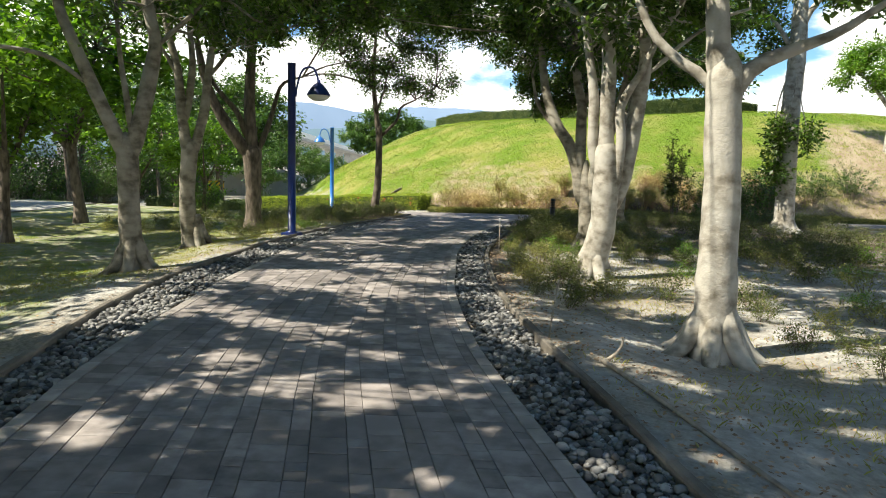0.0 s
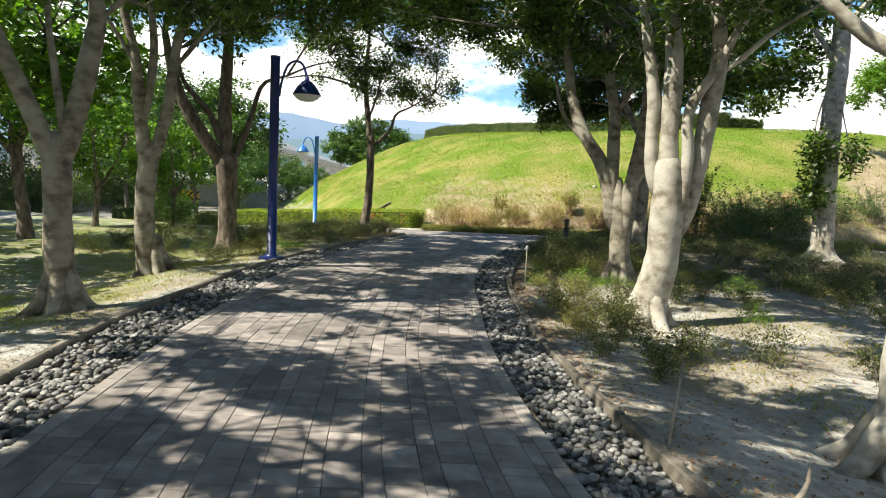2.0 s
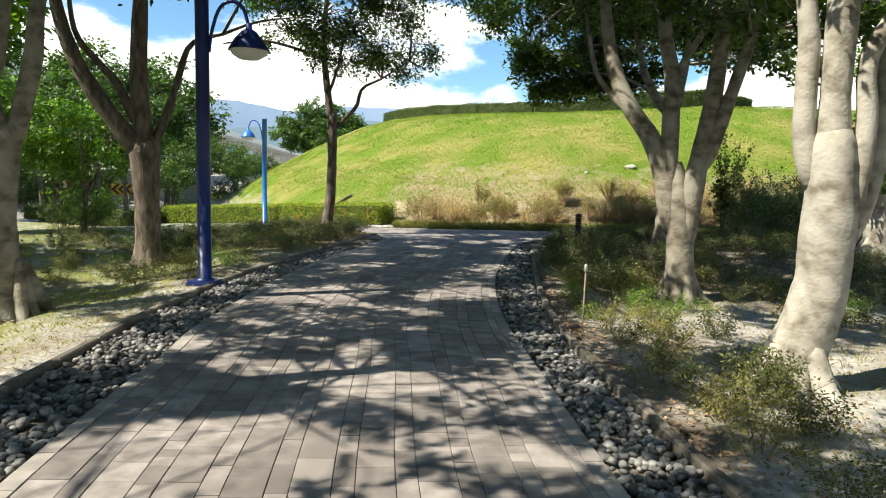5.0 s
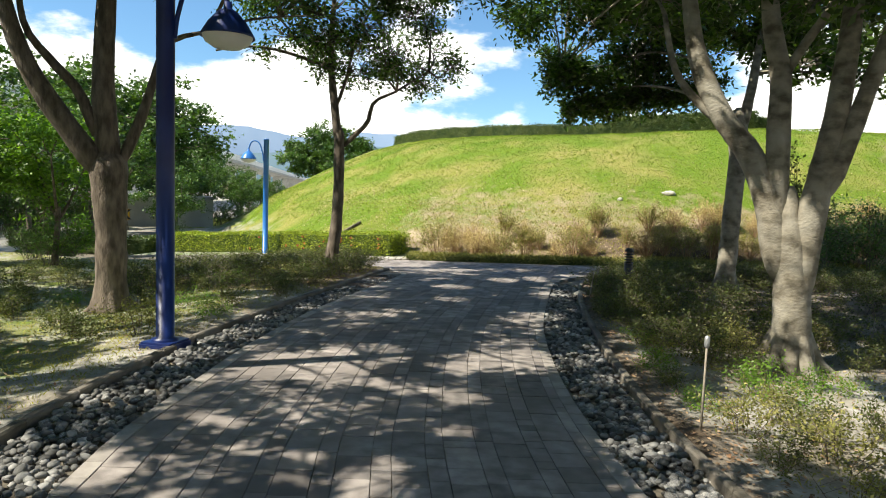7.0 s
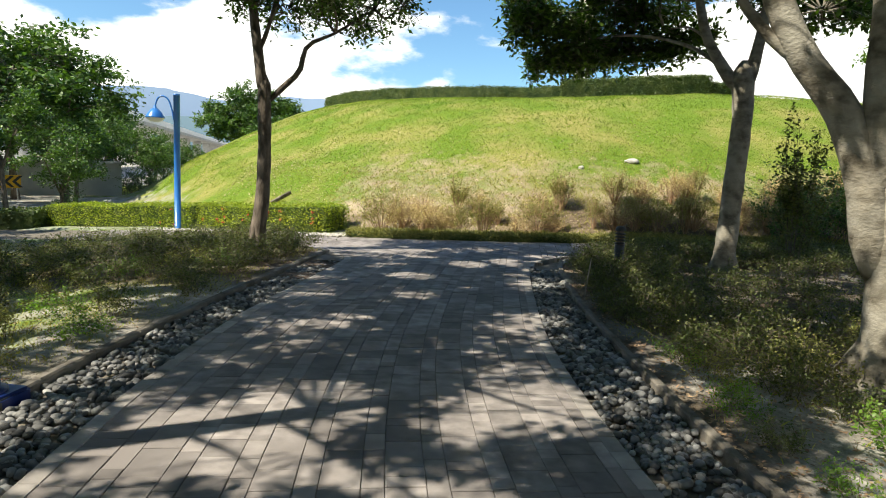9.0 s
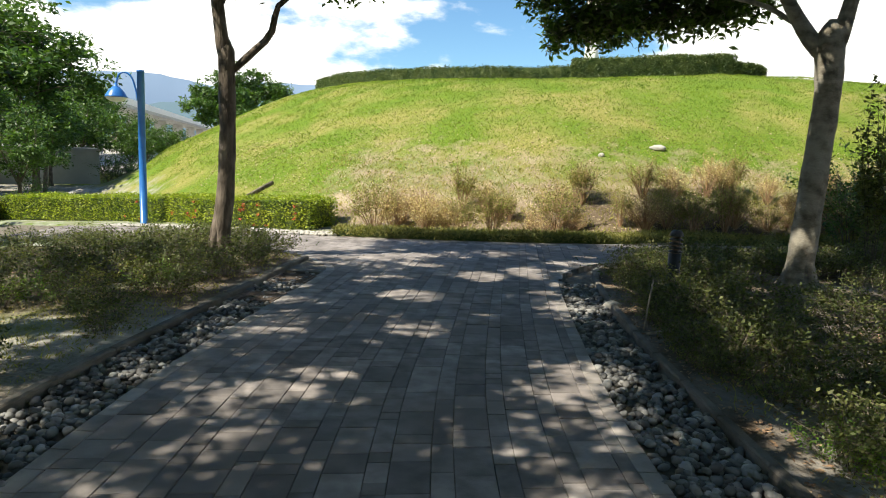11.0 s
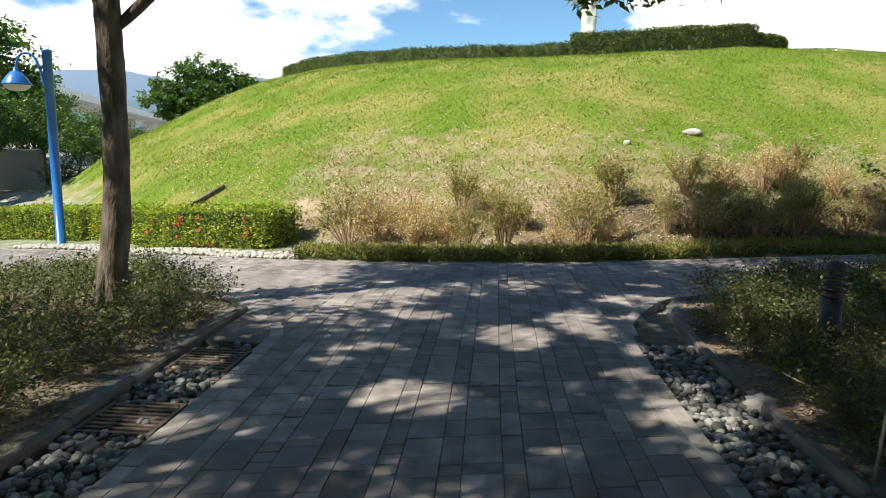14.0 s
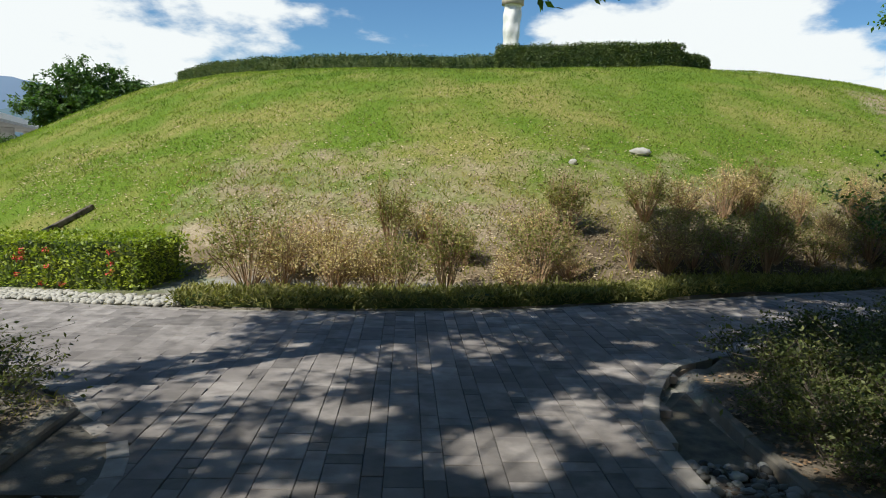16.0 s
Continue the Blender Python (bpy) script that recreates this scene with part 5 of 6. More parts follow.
places += [(p[0] + 0.3, p[1] - 0.95 - rng.uniform(0, 0.2), rng.uniform(0.9, 1.15)) for p in edge_c]
places += [(p[0] + 0.4, p[1], 0.6) for p in R_OUT[::5] if 15.0 < p[1] < 18.6]
places += [(-3.2, 18.75, 0.6), (-2.95, 19.0, 0.65), (-2.9, 18.5, 0.8)]
places += [(p[0] - 0.5 - rng.uniform(0, 0.3), p[1], rng.uniform(0.75, 1.05)) for p in L_OUT[::13] if 15.6 < p[1] < 18.5]
places += [(p[0] + 0.1, p[1] - 0.5, rng.uniform(0.8, 1.1)) for p in CROSS_NEAR[::5] if -11.5 < p[0] < -7.7]
scatter(dense, places, 46)
fan = dict(group="dry bushes", foot_spread=0.1, low=0.5, bare=0.55, thin=0.009)
bush = [shrub("dry_bush", 111, 0.52, 0.95, 2600, (0.04, 0.021), LEAF_OLIVE, "straw-stemmed bush with olive leaves at its tips", 26, **fan), shrub("dry_bush", 112, 0.45, 0.85, 2000, (0.038, 0.02), LEAF_DRY, "straw-coloured twiggy bush with sparse dry leaves", 30, **fan),
        shrub("dry_bush", 113, 0.42, 0.6, 1300, (0.036, 0.018), LEAF_DRY, "nearly bare straw-coloured bush", 34, **fan), shrub("dry_bush", 114, 0.34, 0.9, 1500, (0.04, 0.022), LEAF_OLIVE, "narrow upright bush with brown-green leaves", 18, **fan)]
places = []
for i in range(22):
    x = -7.5 + 0.53 * i + rng.uniform(-0.2, 0.2)
    places.append((x, line_y(CROSS_FAR, x) + 0.85 + rng.uniform(-0.15, 0.2), rng.uniform(0.65, 1.1)))
    x += rng.uniform(0.2, 0.6)
    places.append((x, line_y(CROSS_FAR, x) + 1.7 + rng.uniform(-0.35, 0.4), rng.uniform(0.6, 1.05)))
scatter(bush, places, 47)
big = [shrub("leafy_bush", 121, 0.85, 1.25, 2600, (0.06, 0.03), LEAF_FAR, "dark leafy bush at the foot of the mound", 22, BARK_DARK, group="dark bushes"), shrub("tall_shrub", 122, 0.55, 2.5, 3200, (0.075, 0.036), LEAF_SHRUB, "tall thin shrub with loose foliage", 12, BARK_DARK, group="dark bushes")]
big[0].matrix_basis = pose(3.7, 25.0, gz(3.7, 25.0))
big[1].matrix_basis = pose(0.45, 20.0, gz(0.45, 20.0))
fresh = shrub("leafy_bush", 123, 0.6, 0.95, 1500, (0.11, 0.03), LEAF_LIGHT, "fresh green feathery bush on the lawn", 20, BARK_DARK, group="dark bushes", foot_spread=0.1)
fresh.matrix_basis = pose(-15.9, 19.7, gz(-15.9, 19.7)) @ Matrix.Diagonal((1.3, 1.3, 1.4, 1))
for x, y, s in ((1.7, 23.2, 1.1), (2.4, 23.9, 1.5), (3.2, 24.2, 1.4), (2.6, 24.3, 0.6), (5.0, 25.8, 1.0), (6.5, 26.6, 1.0), (2.6, 21.0, 0.6), *[(-23.5 - 0.35 * i, 4 + 1.7 * i, 1.9 + 0.3 * math.sin(2.1 * i)) for i in range(20)], *[(-29 - 0.5 * i, 5 + 3.0 * i, 3.0) for i in range(12)], (-24.0, 18.5, 1.3), (-27.0, 24.5, 1.5), (-25.5, 21.5, 0.8), (-29.5, 28.0, 1.6), (-31.5, 33.0, 1.6), (-20.5, 7.0, 1.5), (-28.0, 31.0, 1.0), (-27.2, 44.0, 1.4), (-26.5, 47.5, 1.3), (-28.0, 51.0, 1.5), (-30.5, 57.0, 1.6), (-33.0, 38.5, 1.5), (-23.2, 38.8, 1.2), (-24.5, 43.0, 1.2), (-20.2, 30.0, 0.8), (-15.5, 18.3, 0.7), (-14.2, 17.5, 0.75), (-18.0, 21.5, 0.7)):
    m = pose(x, y, gz(x, y), 0, 0, 90 * x) @ Matrix.Diagonal((s, s, s, 1))
    copy_thing(big[0], m).matrix_basis = m


# ---- small things ----
def stone(name, at, size, mat, label, seed):
    rng = np.random.default_rng(seed)
    bm = bmesh.new()
    bmesh.ops.create_icosphere(bm, subdivisions=3, radius=1)
    for v in bm.verts:
        n = noise.noise(v.co * 1.4 + Vector(rng.uniform(0, 50, 3))) * 0.3 + noise.noise(v.co * 4) * 0.08
        v.co = Vector((v.co.x * size[0], v.co.y * size[1], v.co.z * size[2])) * (1 + n)
    me = bpy.data.meshes.new(name)
    bm.to_mesh(me)
    bm.free()
    me.materials.append(mat)
    me.polygons.foreach_set("use_smooth", [True] * len(me.polygons))
    return tagged(at_pose(new(name, me), at), label, "rock")


stone("rock", (-1.3, 26.6, gz(-1.3, 26.6) + 0.03), (0.19, 0.13, 0.085), ROCK, "pale flat rock lying in the grass", 1)
stone("rock", (-2.7, 25.85, gz(-2.7, 25.85) + 0.02), (0.07, 0.06, 0.06), ROCK, "small pale rock in the grass", 2)
stone("rock", (-3.55, 17.0, 0.0), (0.09, 0.08, 0.06), ROCK, "pale stone among the pebbles beside the kerb", 3)


def plank(a, b):
    """A plank lying on the slope from one spot to another."""
    a, b = Vector((*a, gz(*a))), Vector((*b, gz(*b)))
    half = (b - a).length / 2
    g = Geo()
    g.box((-half, -0.06, 0), (half, 0.06, 0.08), 0.01)
    ob = g.make("fallen_plank", BARK_DARK)
    ob.matrix_basis = Matrix.Translation((a + b) / 2) @ (b - a).to_track_quat("X", "Z").to_matrix().to_4x4()
    tagged(ob, "dark weathered plank lying on the grass slope", "plank")


plank((-11.65, 25.75), (-10.85, 26.55))


def bollard(x, y):
    root = empty("bollard_light", (x, y, gz(x, y)), "dark bollard light with louvred head", "bollard")
    g = Geo()
    g.lathe([(0.07, -0.1), (0.07, 0.46), (0.0, 0.46)], 20)
    g.make("post", BLACK, root, True)
    g = Geo()
    g.lathe([(0.045, 0.46), (0.045, 0.66)], 16)
    g.make("lamp_core", GRATE, root, True)
    for i in range(4):
        g = Geo()
        g.lathe([(0.04, 0.485 + i * 0.045), (0.074, 0.47 + i * 0.045), (0.074, 0.485 + i * 0.045), (0.04, 0.5 + i * 0.045)], 20)
        g.make("louvre", BLACK, root, True)
    g = Geo()
    g.lathe([(0.074, 0.655), (0.074, 0.68), (0.05, 0.715), (0.0, 0.725)], 20)
    g.make("cap", BLACK, root, True)


bollard(-2.78, 17.85)


def stake(x, y, tall, lean, label, head=False):
    root = empty("wooden_stake", (x, y, gz(x, y)), label, "stake")
    g = Geo()
    g.tube([(0, 0, -0.1), (lean[0] * 0.5, lean[1] * 0.5, tall * 0.5), (lean[0], lean[1], tall)], [0.008, 0.008, 0.007], 7)
    g.make("shaft", STAKE, root, True)
    if head:
        g = Geo()
        g.lathe([(0.012, tall - 0.03), (0.018, tall - 0.02), (0.018, tall + 0.03), (0.012, tall + 0.045), (0.0, tall + 0.05)], 10, (lean[0], lean[1], 0))
        g.make("sprinkler_head", STEEL, root, True, "grey sprinkler head")


stake(-0.87, 5.68, 0.52, (0.06, 0.1), "thin leaning stake beside the kerb")
stake(-2.62, 11.0, 0.6, (0.0, 0.0), "upright irrigation riser in the shrubs", True)
stake(-3.41, 16.11, 0.46, (0.06, 0.05), "thin pale stake beside the kerb")


def fallen_branch(pts, r, label):
    g = Geo()
    line = smooth_line([(x, y, gz(x, y) + dz) for x, y, dz in pts], 0.1)
    g.tube(line, np.linspace(r, r * 0.5, len(line)), 6)
    tagged(g.make("fallen_branch", STAKE, None, True), label, "branch")


fallen_branch([(-0.35, 5.1, 0.03), (0.1, 4.4, 0.02), (0.7, 3.3, 0.02), (1.3, 2.4, 0.02)], 0.02, "long pale dry stick lying beside the kerb")
fallen_branch([(-0.3, 5.2, 0.02), (-0.22, 5.3, 0.1), (-0.2, 5.36, 0.2)], 0.018, "short broken stick standing out of the soil")
fallen_branch([(1.0, 6.6, 0.03), (1.6, 6.9, 0.05), (2.3, 6.8, 0.03)], 0.018, "dry twig on the soil")
fallen_branch([(-3.42, 15.9, 0.03), (-3.1, 16.05, 0.05), (-2.8, 16.0, 0.04)], 0.014, "dry twig beside the kerb")


def sculpture():
    """A white carved pillar on the hilltop, kept plain."""
    g = Geo()
    prof = []
    for i in range(60):
        z = i * 0.045
        r = 0.36 + 0.02 * math.sin(z * 4.2) + 0.012 * math.sin(z * 11 + 1)
        prof.append((0.85 * r, z))
    prof += [(0.32, 2.7), (0.40, 2.72), (0.40, 2.95), (0.34, 2.98), (0.34, 4.6), (0.0, 4.65)]
    g.lathe(prof, 28)
    v = []
    for x, y, z in g.v:
        a = math.atan2(y, x)
        s = 1 + (0.10 * math.sin(2 * a + 3 * z) + 0.07 * math.sin(5 * a - 4 * z)) * (z < 2.68)
        v.append((x * s, y * s, z))
    ob = mesh_object("carved_pillar", v, g.f, STONE_WHITE, smooth=True)
    ob.data.materials.append(STONE_BEIGE)
    for p in ob.data.polygons:
        if p.center.z > 2.7:
            p.material_index = 1
    tagged(at_pose(ob, (-1.8, 39.3, gz(-1.8, 39.3))), "white carved stone pillar with a beige shaft", "sculpture")


sculpture()


# ---- drains, slabs and kerbs ----
def grate(x, y, w, l, z, turn=0.0):
    root = empty("drain_grate", pose(x, y, z, 0, 0, turn), "rusty slotted drain grate among the pebbles", "drain", "drain grates")
    for i in range(9):
        g = Geo()
        g.box((-w / 2, -l / 2 + i * l / 8 - 0.011, -0.02), (w / 2, -l / 2 + i * l / 8 + 0.011, 0.006))
        g.make("bar", GRATE, root)
    for sx in (-w / 2, w / 2):
        g = Geo()
        g.box((sx - 0.012, -l / 2 - 0.015, -0.022), (sx + 0.012, l / 2 + 0.015, 0.008))
        g.make("rim", GRATE, root)


grate(-7.04, 16.4, 0.4, 0.38, -0.01)
grate(-7.04, 17.35, 0.4, 0.42, -0.01)
grate(-3.8, 17.75, 0.3, 0.3, -0.02)


def slab(pts, z, label):
    k = len(pts)
    v = [(x, y, -0.07) for x, y in pts] + [(x, y, z) for x, y in pts]
    tagged(mesh_object("drain_slab", v, [tuple(range(k, 2 * k))] + [(i, (i + 1) % k, k + (i + 1) % k, k + i) for i in range(k)], KERB), label, "slab", kind="structure")


slab([(-7.27, 17.75), (-6.79, 17.75), (-6.82, 17.98), (-6.93, 18.26), (-7.1, 18.5), (-7.27, 18.66)], -0.006, "worn concrete slab closing the pebble strip")
slab([(-4.0, 18.15), (-3.62, 18.15), (-3.56, 18.7), (-3.5, 19.3), (-3.6, 19.28), (-3.74, 19.06), (-3.86, 18.8), (-3.97, 18.5)], -0.06, "sunken dark concrete slab closing the pebble strip")


def kerb(name, line, side, label):
    """Kerb stones end to end along a line; side +1 lies to the right of its way."""
    root = empty(name, (0, 0, 0), label, "kerb", kind="structure")
    rng = np.random.default_rng(7)
    pts = line[line[:, 1] > -3.0]
    step = 12
    for i in range(0, len(pts) - step, step):
        a, b = pts[i], pts[i + step]
        d = (b - a) / np.linalg.norm(b - a)
        n = np.array([d[1], -d[0]]) * side
        a2, b2 = a + d * 0.002, b - d * 0.002
        w, h, c = 0.07, 0.036 + rng.uniform(-0.003, 0.003), 0.012
        q = [a2, b2, b2 + n * w, a2 + n * w]
        t = [a2 + (d + n) * c, b2 + (n - d) * c, b2 + n * (w - c) - d * c, a2 + n * (w - c) + d * c]
        v = [(*p, -0.12) for p in q] + [(*p, h - c) for p in q] + [(*p, h) for p in t]
        f = [(8, 9, 10, 11)] + [(i_ + o, (i_ + 1) % 4 + o, (i_ + 1) % 4 + o + 4, i_ + o + 4) for o in (0, 4) for i_ in range(4)]
        mesh_object("kerb_stone", v, f, KERB, root)


kerb("kerb_1", L_OUT, -1, "weathered grey concrete kerb stones")
kerb("kerb_2", R_OUT, 1, "weathered grey concrete kerb stones")


# ---- grass and litter ----
def blades(rng, xy, tall, width, lean=0.5):
    k = len(xy)
    z = height(xy[:, 0], xy[:, 1])
    a = rng.uniform(0, 6.283, k)
    side = np.stack([np.cos(a), np.sin(a), np.zeros(k)], axis=1)
    h = tall * rng.uniform(0.5, 1.3, k)
    tipd = np.stack([rng.normal(size=k) * lean, rng.normal(size=k) * lean, np.ones(k)], axis=1)
    p = np.stack([xy[:, 0], xy[:, 1], z - 0.01], axis=1)
    w = side * width / 2
    mid = p + tipd * h[:, None] * np.array([0.35, 0.35, 0.6])
    return np.stack([p - w, p + w, mid + w * 0.8, p + tipd * h[:, None]], axis=1)


def grass(name, n, x0, x1, y0, y1, keep, tall, width, mat, label, seed, tuft=3):
    rng = np.random.default_rng(seed)
    c = rng.uniform((x0, y0), (x1, y1), size=(n * 3, 2))
    c = c[keep(c[:, 0], c[:, 1], rng)][:n]
    xy = np.repeat(c, tuft, axis=0) + rng.normal(size=(len(c) * tuft, 2)) * 0.035
    ob = new(name, quads_mesh(name, blades(rng, xy, tall, width), mat))
    tagged(ob, label, "grass", kind="stuff")


def patchy(x, y, rng, f=0.9, t=0.0):
    return np.sin(f * x + 1.3 * np.sin(0.7 * y)) * np.sin(f * y + np.sin(1.1 * x)) + rng.normal(size=len(x)) * 0.35 > t


grass("mound_grass", 62000, -22, 13, 23.5, 38, lambda x, y, r: mound(x, y) > np.where(x < -9.5, 0.02, 0.6 + r.uniform(0, 0.9, len(x))), 0.048, 0.010, GRASS_BLADE, "bright green grass on the mound", 1)
grass("dry_grass", 5000, -9.5, 10, 22.2, 29, lambda x, y, r: (mound(x, y) > 0.05) & (mound(x, y) < 1.3) & ~on_path(x, y, 0.3), 0.07, 0.012, GRASS_PALE, "straw-coloured grass at the foot of the mound", 2)
grass("lawn_grass", 26000, -17, -6.0, 4, 19, lambda x, y, r: (x < line_x(L_OUT, y) - 0.2) & ~on_path(x, y, 0.15) & patchy(x, y, r, 0.8, -0.1), 0.034, 0.006, GRASS_PALE, "thin pale grass on the lawn", 3)
grass("weeds", 5000, -3.5, 4, 3, 18, lambda x, y, r: (x > line_x(R_OUT, y) + 0.2) & patchy(x, y, r, 1.3, 0.1), 0.05, 0.005, GRASS_PALE, "sparse weeds on dusty soil", 4)


def litter(name, n, x0, x1, y0, y1, keep, mat, label, seed, size=0.042, flat=0.012):
    rng = np.random.default_rng(seed)
    c = rng.uniform((x0, y0), (x1, y1), size=(n * 4, 2))
    c = c[keep(c[:, 0], c[:, 1], rng)][:n]
    k = len(c)
    p = np.column_stack([c, height(c[:, 0], c[:, 1]) + 0.012])
    a = rng.uniform(0, 6.283, k)
    d = np.stack([np.cos(a), np.sin(a), rng.normal(size=k) * 0.2], axis=1) * size * rng.uniform(0.5, 1.2, (k, 1))
    s = np.stack([-np.sin(a), np.cos(a), rng.normal(size=k) * 0.3], axis=1) * size * 0.25
    tagged(new(name, quads_mesh(name, np.stack([p, p + d * 0.5 + s, p + d, p + d * 0.5 - s], axis=1), mat)), label, "litter", kind="stuff")


litter("fallen_leaves", 9000, -3.6, 4, 3, 19.5, lambda x, y, r: (x > line_x(R_OUT, y) + 0.1) & ~on_path(x, y, 0.1) & (r.uniform(size=len(x)) < np.exp(-(x - line_x(R_OUT, y)) * 0.8) + 0.25), LEAF_FALLEN, "brown fallen leaves and chips on soil", 5)
litter("fallen_leaves", 4500, -3.6, 1, 5, 19.0, lambda x, y, r: (x > line_x(R_OUT, y) + 0.08) & (x < line_x(R_OUT, y) + 0.08 + r.uniform(0, 0.6, len(x))) & ~on_path(x, y, 0.05), LEAF_FALLEN, "brown leaf litter gathered along the kerb", 9)
litter("fallen_leaves", 4200, -12, -4, 3, 19, lambda x, y, r: (x < line_x(L_OUT, y) - 0.1) & ~on_path(x, y, 0.1), LEAF_FALLEN, "brown fallen leaves on the lawn", 6)
litter("straw_flecks", 17000, -14, 9, 23, 31, lambda x, y, r: (mound(x, y) > 0.5) & (r.uniform(size=len(x)) > (mound(x, y) - 0.3) / 3.2), LITTER_PALE, "dead straw lying in the grass of the slope", 8, 0.055)
litter("fallen_leaves", 16000, -8, 7, 22, 26, lambda x, y, r: (mound(x, y) > 0.03) & (mound(x, y) < 0.9) & ~on_path(x, y, 0.3), LITTER_PALE, "dry leaf litter under the bushes", 7)


# ---- pebbles ----
def pebble_shape(rng, seg=7, rings=4):
    v = [(0, 0, -1)]
    for i in range(1, rings):
        t = math.pi * i / rings
        for j in range(seg):
            a = 2 * math.pi * (j + 0.5 * (i % 2)) / seg
            q = 1 + rng.uniform(-0.15, 0.13)
            v.append((math.sin(t) * math.cos(a) * q, math.sin(t) * math.sin(a) * q, -math.cos(t)))
    v.append((0, 0, 1))
    f = [(0, 1 + (j + 1) % seg, 1 + j) for j in range(seg)]
    for i in range(rings - 2):
        o = 1 + i * seg
        f += [(o + j, o + (j + 1) % seg, o + seg + (j + 1) % seg, o + seg + j) for j in range(seg)]
    last, o = len(v) - 1, 1 + (rings - 2) * seg
    f += [(o + j, o + (j + 1) % seg, last) for j in range(seg)]
    return np.array(v), f


def pebbles(name, a_line, b_line, seed, single, label):
    """River pebbles between two lines; those in the stretch of y named by single are parts of their own."""
    rng = np.random.default_rng(seed)
    shapes = [pebble_shape(rng) for _ in range(5)]
    root = empty(name, (0, 0, 0), label, "pebbles", kind="structure")
    meshes = []
    for v, f in shapes:
        me = bpy.data.meshes.new("pebble")
        me.from_pydata(v.tolist(), [], f)
        me.materials.append(PEBBLE)
        me.polygons.foreach_set("use_smooth", [True] * len(me.polygons))
        meshes.append(me)
    k = 1200
    A, B = resample(a_line, k), resample(b_line, k)
    V, F, off, count = [], [], 0, 0
    for _ in range(10200):
        i = int(rng.integers(0, k))
        x, y = A[i] + (B[i] - A[i]) * rng.uniform(0.04, 0.96)
        x, y = x + rng.uniform(-0.02, 0.02), y + rng.uniform(-0.02, 0.02)
        if y < -1.5 or y > 18.1 or (x < -6.5 and (16.2 < y < 16.6 or y > 17.15) and rng.uniform() < 0.85):
            continue
        s = rng.uniform(0.016, 0.032) * (1.35 if rng.uniform() < 0.1 else 1)
        m = pose(x, y, -0.04 + rng.uniform(0, 0.034), rng.uniform(-25, 25), rng.uniform(-25, 25), rng.uniform(0, 360)) @ Matrix.Diagonal((s * rng.uniform(1.0, 1.5), s, s * rng.uniform(0.55, 0.8), 1))
        q = int(rng.integers(5))
        if single[0] < y < single[1] and count < 150:
            ob = new("pebble", meshes[q])
            ob.parent, ob.matrix_basis = root, m
            count += 1
        else:
            v, f = shapes[q]
            M = np.array(m)
            V.append(v @ M[:3, :3].T + M[:3, 3])
            F += [tuple(j + off for j in fc) for fc in f]
            off += len(v)
    ob = mesh_object("pebble_field", np.concatenate(V).tolist(), F, PEBBLE_FIELD, root, True)
    ob["kind"] = "stuff"


pebbles("path_pebbles_1", L_OUT, L_IN, 1, (9.6, 10.5), "grey rounded river pebbles between kerb and paving")
pebbles("path_pebbles_2", R_IN, R_OUT, 2, (9.6, 10.5), "grey rounded river pebbles between paving and kerb")


def gravel(name, line, deep, n, mat, label, seed):
    """Loose pale stones in a strip beside a line of (x, y)."""
    rng = np.random.default_rng(seed)
    shapes = [pebble_shape(rng, 6, 3) for _ in range(4)]
    V, F, off = [], [], 0
    for _ in range(n):
        x, y = line[int(rng.integers(len(line)))] + np.array([rng.uniform(-0.06, 0.06), deep * rng.uniform(0, 1)])
        r = rng.uniform(0.018, 0.045)
        v, f = shapes[int(rng.integers(4))]
        M = np.array(pose(x, y, gz(x, y) + 0.3 * r, rng.uniform(-25, 25), rng.uniform(-25, 25), rng.uniform(0, 360)) @ Matrix.Diagonal((r * 1.3, r, r * 0.7, 1)))
        V.append(v @ M[:3, :3].T + M[:3, 3])
        F += [tuple(j + off for j in fc) for fc in f]
        off += len(v)
    tagged(mesh_object(name, np.concatenate(V).tolist(), F, mat, None, True), label, "gravel", kind="stuff")


gravel("hedge_gravel", CROSS_FAR[(CROSS_FAR[:, 0] > -14) & (CROSS_FAR[:, 0] < -7.9)] + np.array([0.0, 0.03]), 0.42, 1500, ROCK, "pale loose stones at the foot of the hedge", 31)


# ---- paving ----
def paver_verts(c, z0=-0.05, z1=0.0, ch=0.003):
    """Corner points c (4, 2) of a paver, with a chamfered top."""
    m = c.mean(axis=0)
    d = m - c
    t = c + d / np.linalg.norm(d, axis=1)[:, None] * ch * 1.4
    return [(*p, z0) for p in c] + [(*p, z1 - ch) for p in c] + [(*p, z1) for p in t]


PAVER_FACES = [(8, 9, 10, 11)] + [(i + o, (i + 1) % 4 + o, (i + 1) % 4 + o + 4, i + o + 4) for o in (0, 4) for i in range(4)]


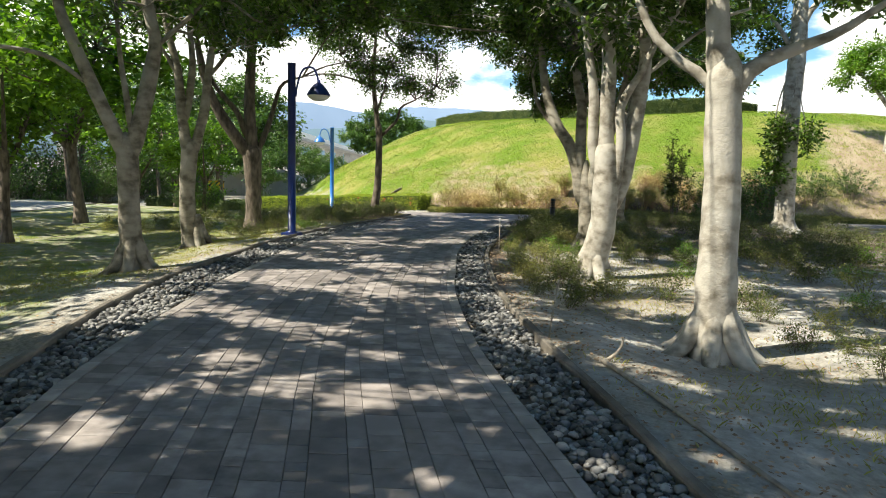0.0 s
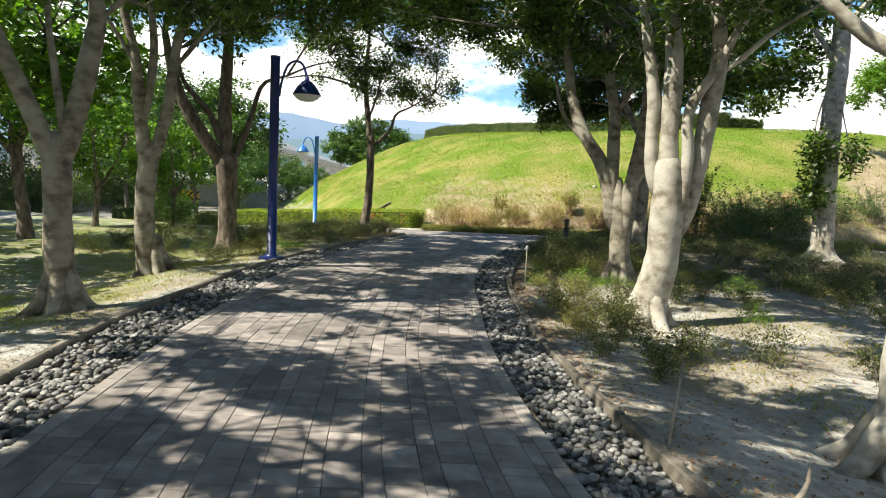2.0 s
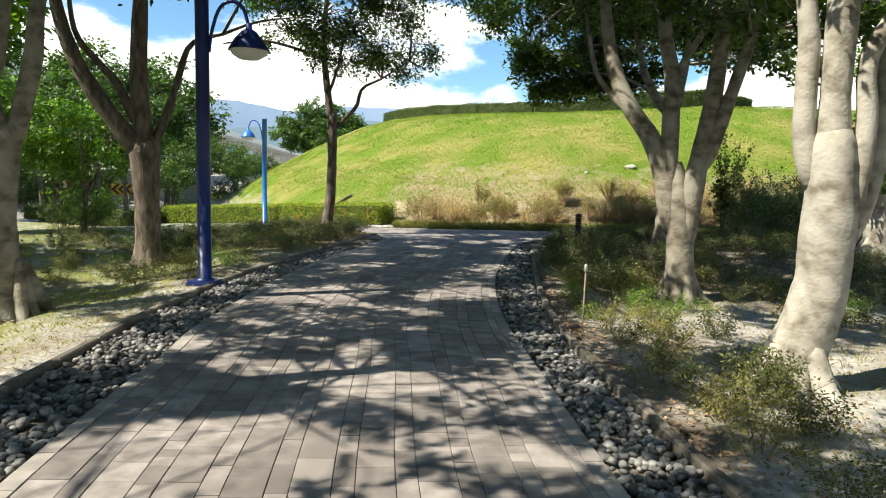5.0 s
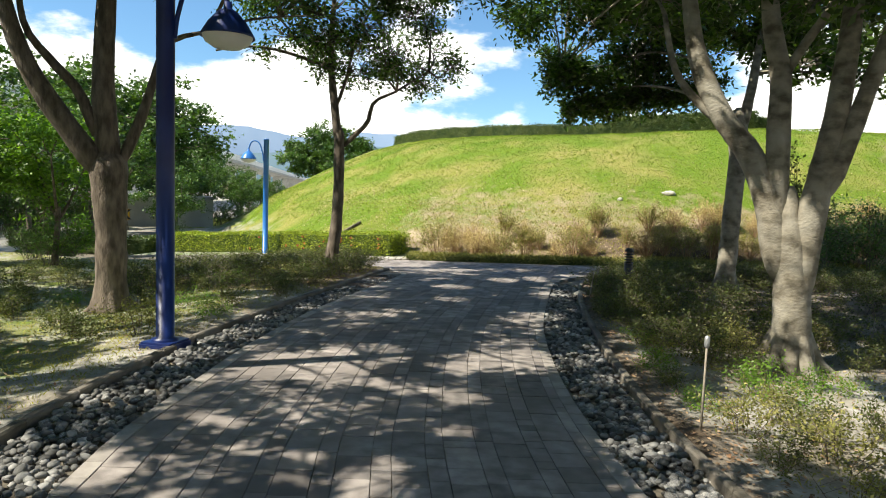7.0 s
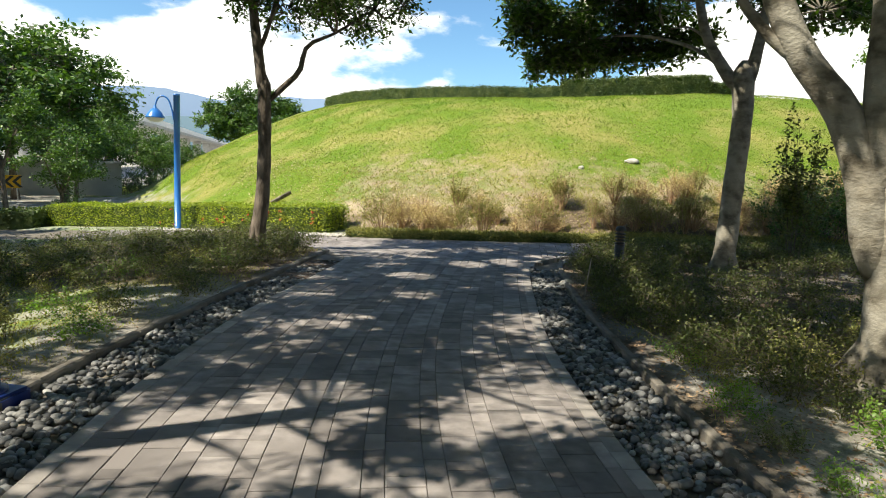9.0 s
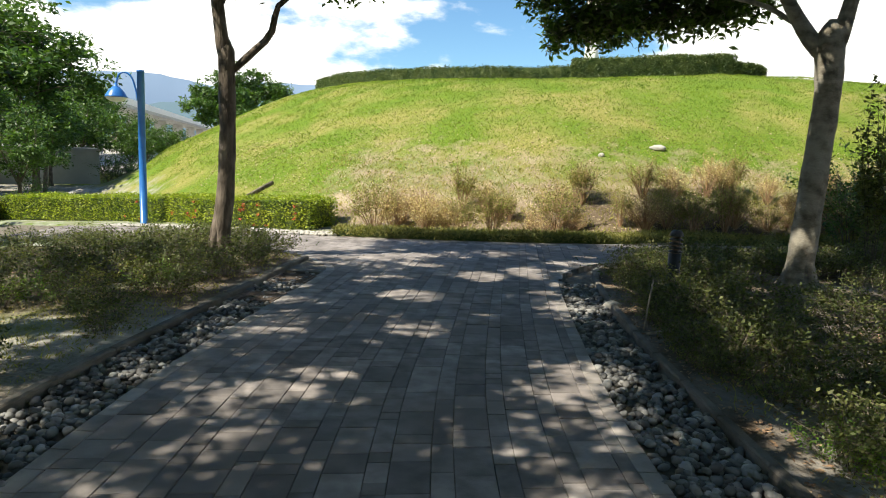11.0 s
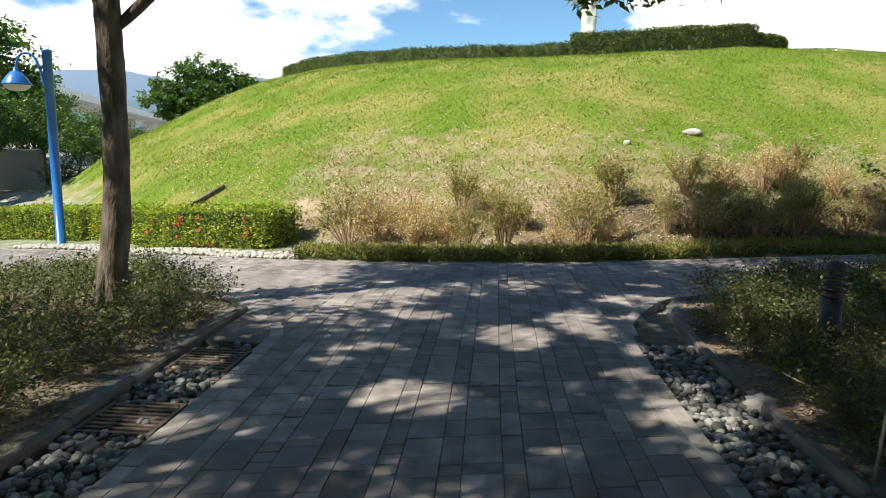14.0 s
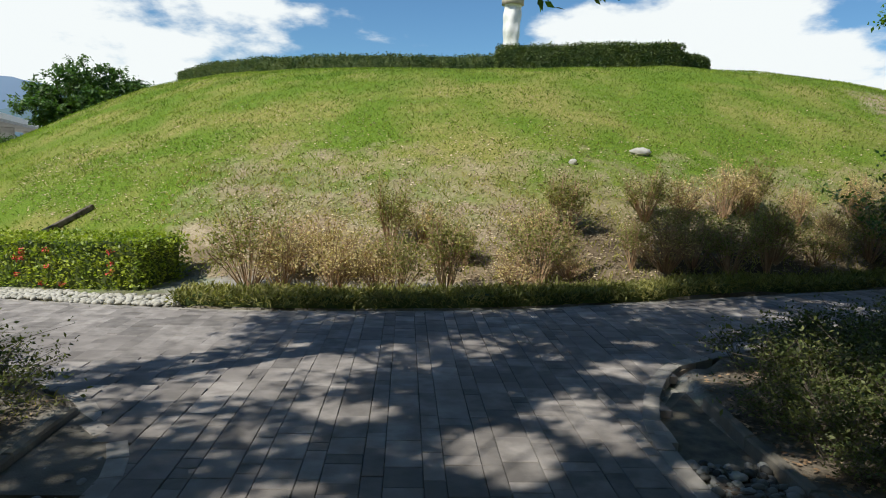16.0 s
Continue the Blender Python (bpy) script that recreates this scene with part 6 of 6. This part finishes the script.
def build_pavers():
    rng = np.random.default_rng(21)
    path = empty("path", (0, 0, 0), "grey-brown concrete block paving on a curving footpath", "path", kind="structure")
    k = 900
    Lr, Rr = resample(L_IN, k), resample(R_IN, k)
    mid = (Lr + Rr) / 2
    s = np.concatenate([[0], np.cumsum(np.linalg.norm(np.diff(mid, axis=0), axis=1))])
    width = float(np.median(np.linalg.norm(Lr - Rr, axis=1)))
    border = 0.105
    cols, u = [], border
    pair = [0.205, 0.115]
    i = 0
    while u < width - border - 0.05:
        w = min(pair[i % 2], width - border - u)
        cols.append((u, u + w, i % 2))
        u += w
        i += 1

    def at(sv, uv):
        a = np.array([np.interp(sv, s, Lr[:, 0]), np.interp(sv, s, Lr[:, 1])])
        b = np.array([np.interp(sv, s, Rr[:, 0]), np.interp(sv, s, Rr[:, 1])])
        return a + (b - a) * (uv / width)

    V, F, count = [], [], 0
    s0 = float(np.interp(-2.6, mid[:, 1], s))

    def put(c, field=True, mat=None):
        nonlocal count
        z = rng.uniform(-0.0025, 0.0025)
        v = paver_verts(c, -0.05, z)
        y = c[:, 1].mean()
        if field and 6.0 < y < 9.0 and count < 300:
            mesh_object("paver", v, PAVER_FACES, PAVER, path)
            count += 1
        else:
            o = len(V)
            V.extend(v)
            F.extend([tuple(j + o for j in f) for f in PAVER_FACES])

    s_end = float(np.interp(17.1, mid[:, 1], s))
    for u0, u1, narrow in cols:
        sv = s0 + rng.uniform(0, 0.2)
        while sv < s_end - 0.02:
            l = float(rng.choice([0.1, 0.2, 0.3] if narrow else [0.1, 0.2, 0.2, 0.3, 0.3]))
            e = min(sv + l, s_end)
            g = 0.0018
            put(np.array([at(sv + g, u0 + g), at(sv + g, u1 - g), at(e - g, u1 - g), at(e - g, u0 + g)]))
            sv = e
    # the crossing path, laid in the same courses
    cols2 = [(float(at(s_end, u0)[0]), float(at(s_end, u1)[0]), nr) for u0, u1, nr in cols]
    x, i = cols2[0][0], 1
    while x > -15:
        w = pair[i % 2]
        cols2.append((x - w, x, i % 2))
        x -= w
        i += 1
    x, i = max(c_[1] for c_ in cols2), 1
    while x < 9.5:
        w = pair[i % 2]
        cols2.append((x, x + w, i % 2))
        x += w
        i += 1
    for x0, x1, narrow in cols2:
        xm = (x0 + x1) / 2
        y0, y1 = line_y(CROSS_NEAR, xm), line_y(CROSS_FAR, xm)
        y0 = y0 + 0.06
        if -7.25 < xm < cols2[0][0]:
            y0 = float(np.interp(xm, [-7.25, -6.95, -6.83, -6.7], [18.7, 18.32, 17.98, 17.0]))
        if cols2[0][0] - 0.001 < xm < cols2[len(cols) - 1][1] + 0.001:
            y0 = float(at(s_end, width * (xm - cols2[0][0] + 0.1) / (cols2[len(cols) - 1][1] - cols2[0][0] + 0.2))[1])
        yv = y0
        first = rng.uniform(0.1, 0.3)
        while yv < y1 - 0.08:
            l = first if yv == y0 else float(rng.choice([0.1, 0.2, 0.3] if narrow else [0.1, 0.2, 0.2, 0.3, 0.3]))
            e = min(yv + l, y1 - 0.06)
            g = 0.0018
            c = np.array([(x0 + g, yv + g), (x1 - g, yv + g), (x1 - g, e - g), (x0 + g, e - g)])
            dz = float(cross_z(xm, (yv + e) / 2))
            o = len(V)
            V.extend([(a, b, zz + dz) for a, b, zz in paver_verts(c, -0.05, rng.uniform(-0.0025, 0.0025))])
            F.extend([tuple(j + o for j in f) for f in PAVER_FACES])
            yv = e
    field = mesh_object("paver_field", V, F, PAVER_FIELD, path)
    field["kind"] = "stuff"
    # border course
    V2, F2 = [], []

    def course(line, side, w, zf, step=4):
        for j in range(0, len(line) - 1, step):
            a, b = line[j], line[min(j + step, len(line) - 1)]
            d = (b - a) / (np.linalg.norm(b - a) + 1e-9)
            n = np.array([d[1], -d[0]]) * side
            c = np.array([a + d * 0.003, b - d * 0.003, b - d * 0.003 + n * w, a + d * 0.003 + n * w])
            o = len(V2)
            V2.extend([(p, q, zz + zf(a[0], a[1])) for p, q, zz in paver_verts(c, -0.08, rng.uniform(0.001, 0.005))])
            F2.extend([tuple(j2 + o for j2 in f) for f in PAVER_FACES])

    course(L_IN[L_IN[:, 1] > -2.6], 1, 0.1, lambda x_, y_: 0.0)
    course(R_IN[R_IN[:, 1] > -2.6], -1, 0.1, lambda x_, y_: 0.0)
    near = CROSS_NEAR[(CROSS_NEAR[:, 0] > -14.5) & (CROSS_NEAR[:, 0] < 9)]
    course(near[near[:, 0] < -6.97], -1, 0.1, lambda x_, y_: float(cross_z(x_, y_)), 2)
    course(near[near[:, 0] > -4.02], -1, 0.1, lambda x_, y_: 0.0, 2)
    far = CROSS_FAR[(CROSS_FAR[:, 0] > -14.5) & (CROSS_FAR[:, 0] < 9)]
    course(far, 1, 0.1, lambda x_, y_: float(cross_z(x_, y_)), 2)
    edge = mesh_object("border_course", V2, F2, BORDER, path)
    edge["kind"] = "stuff"


build_pavers()
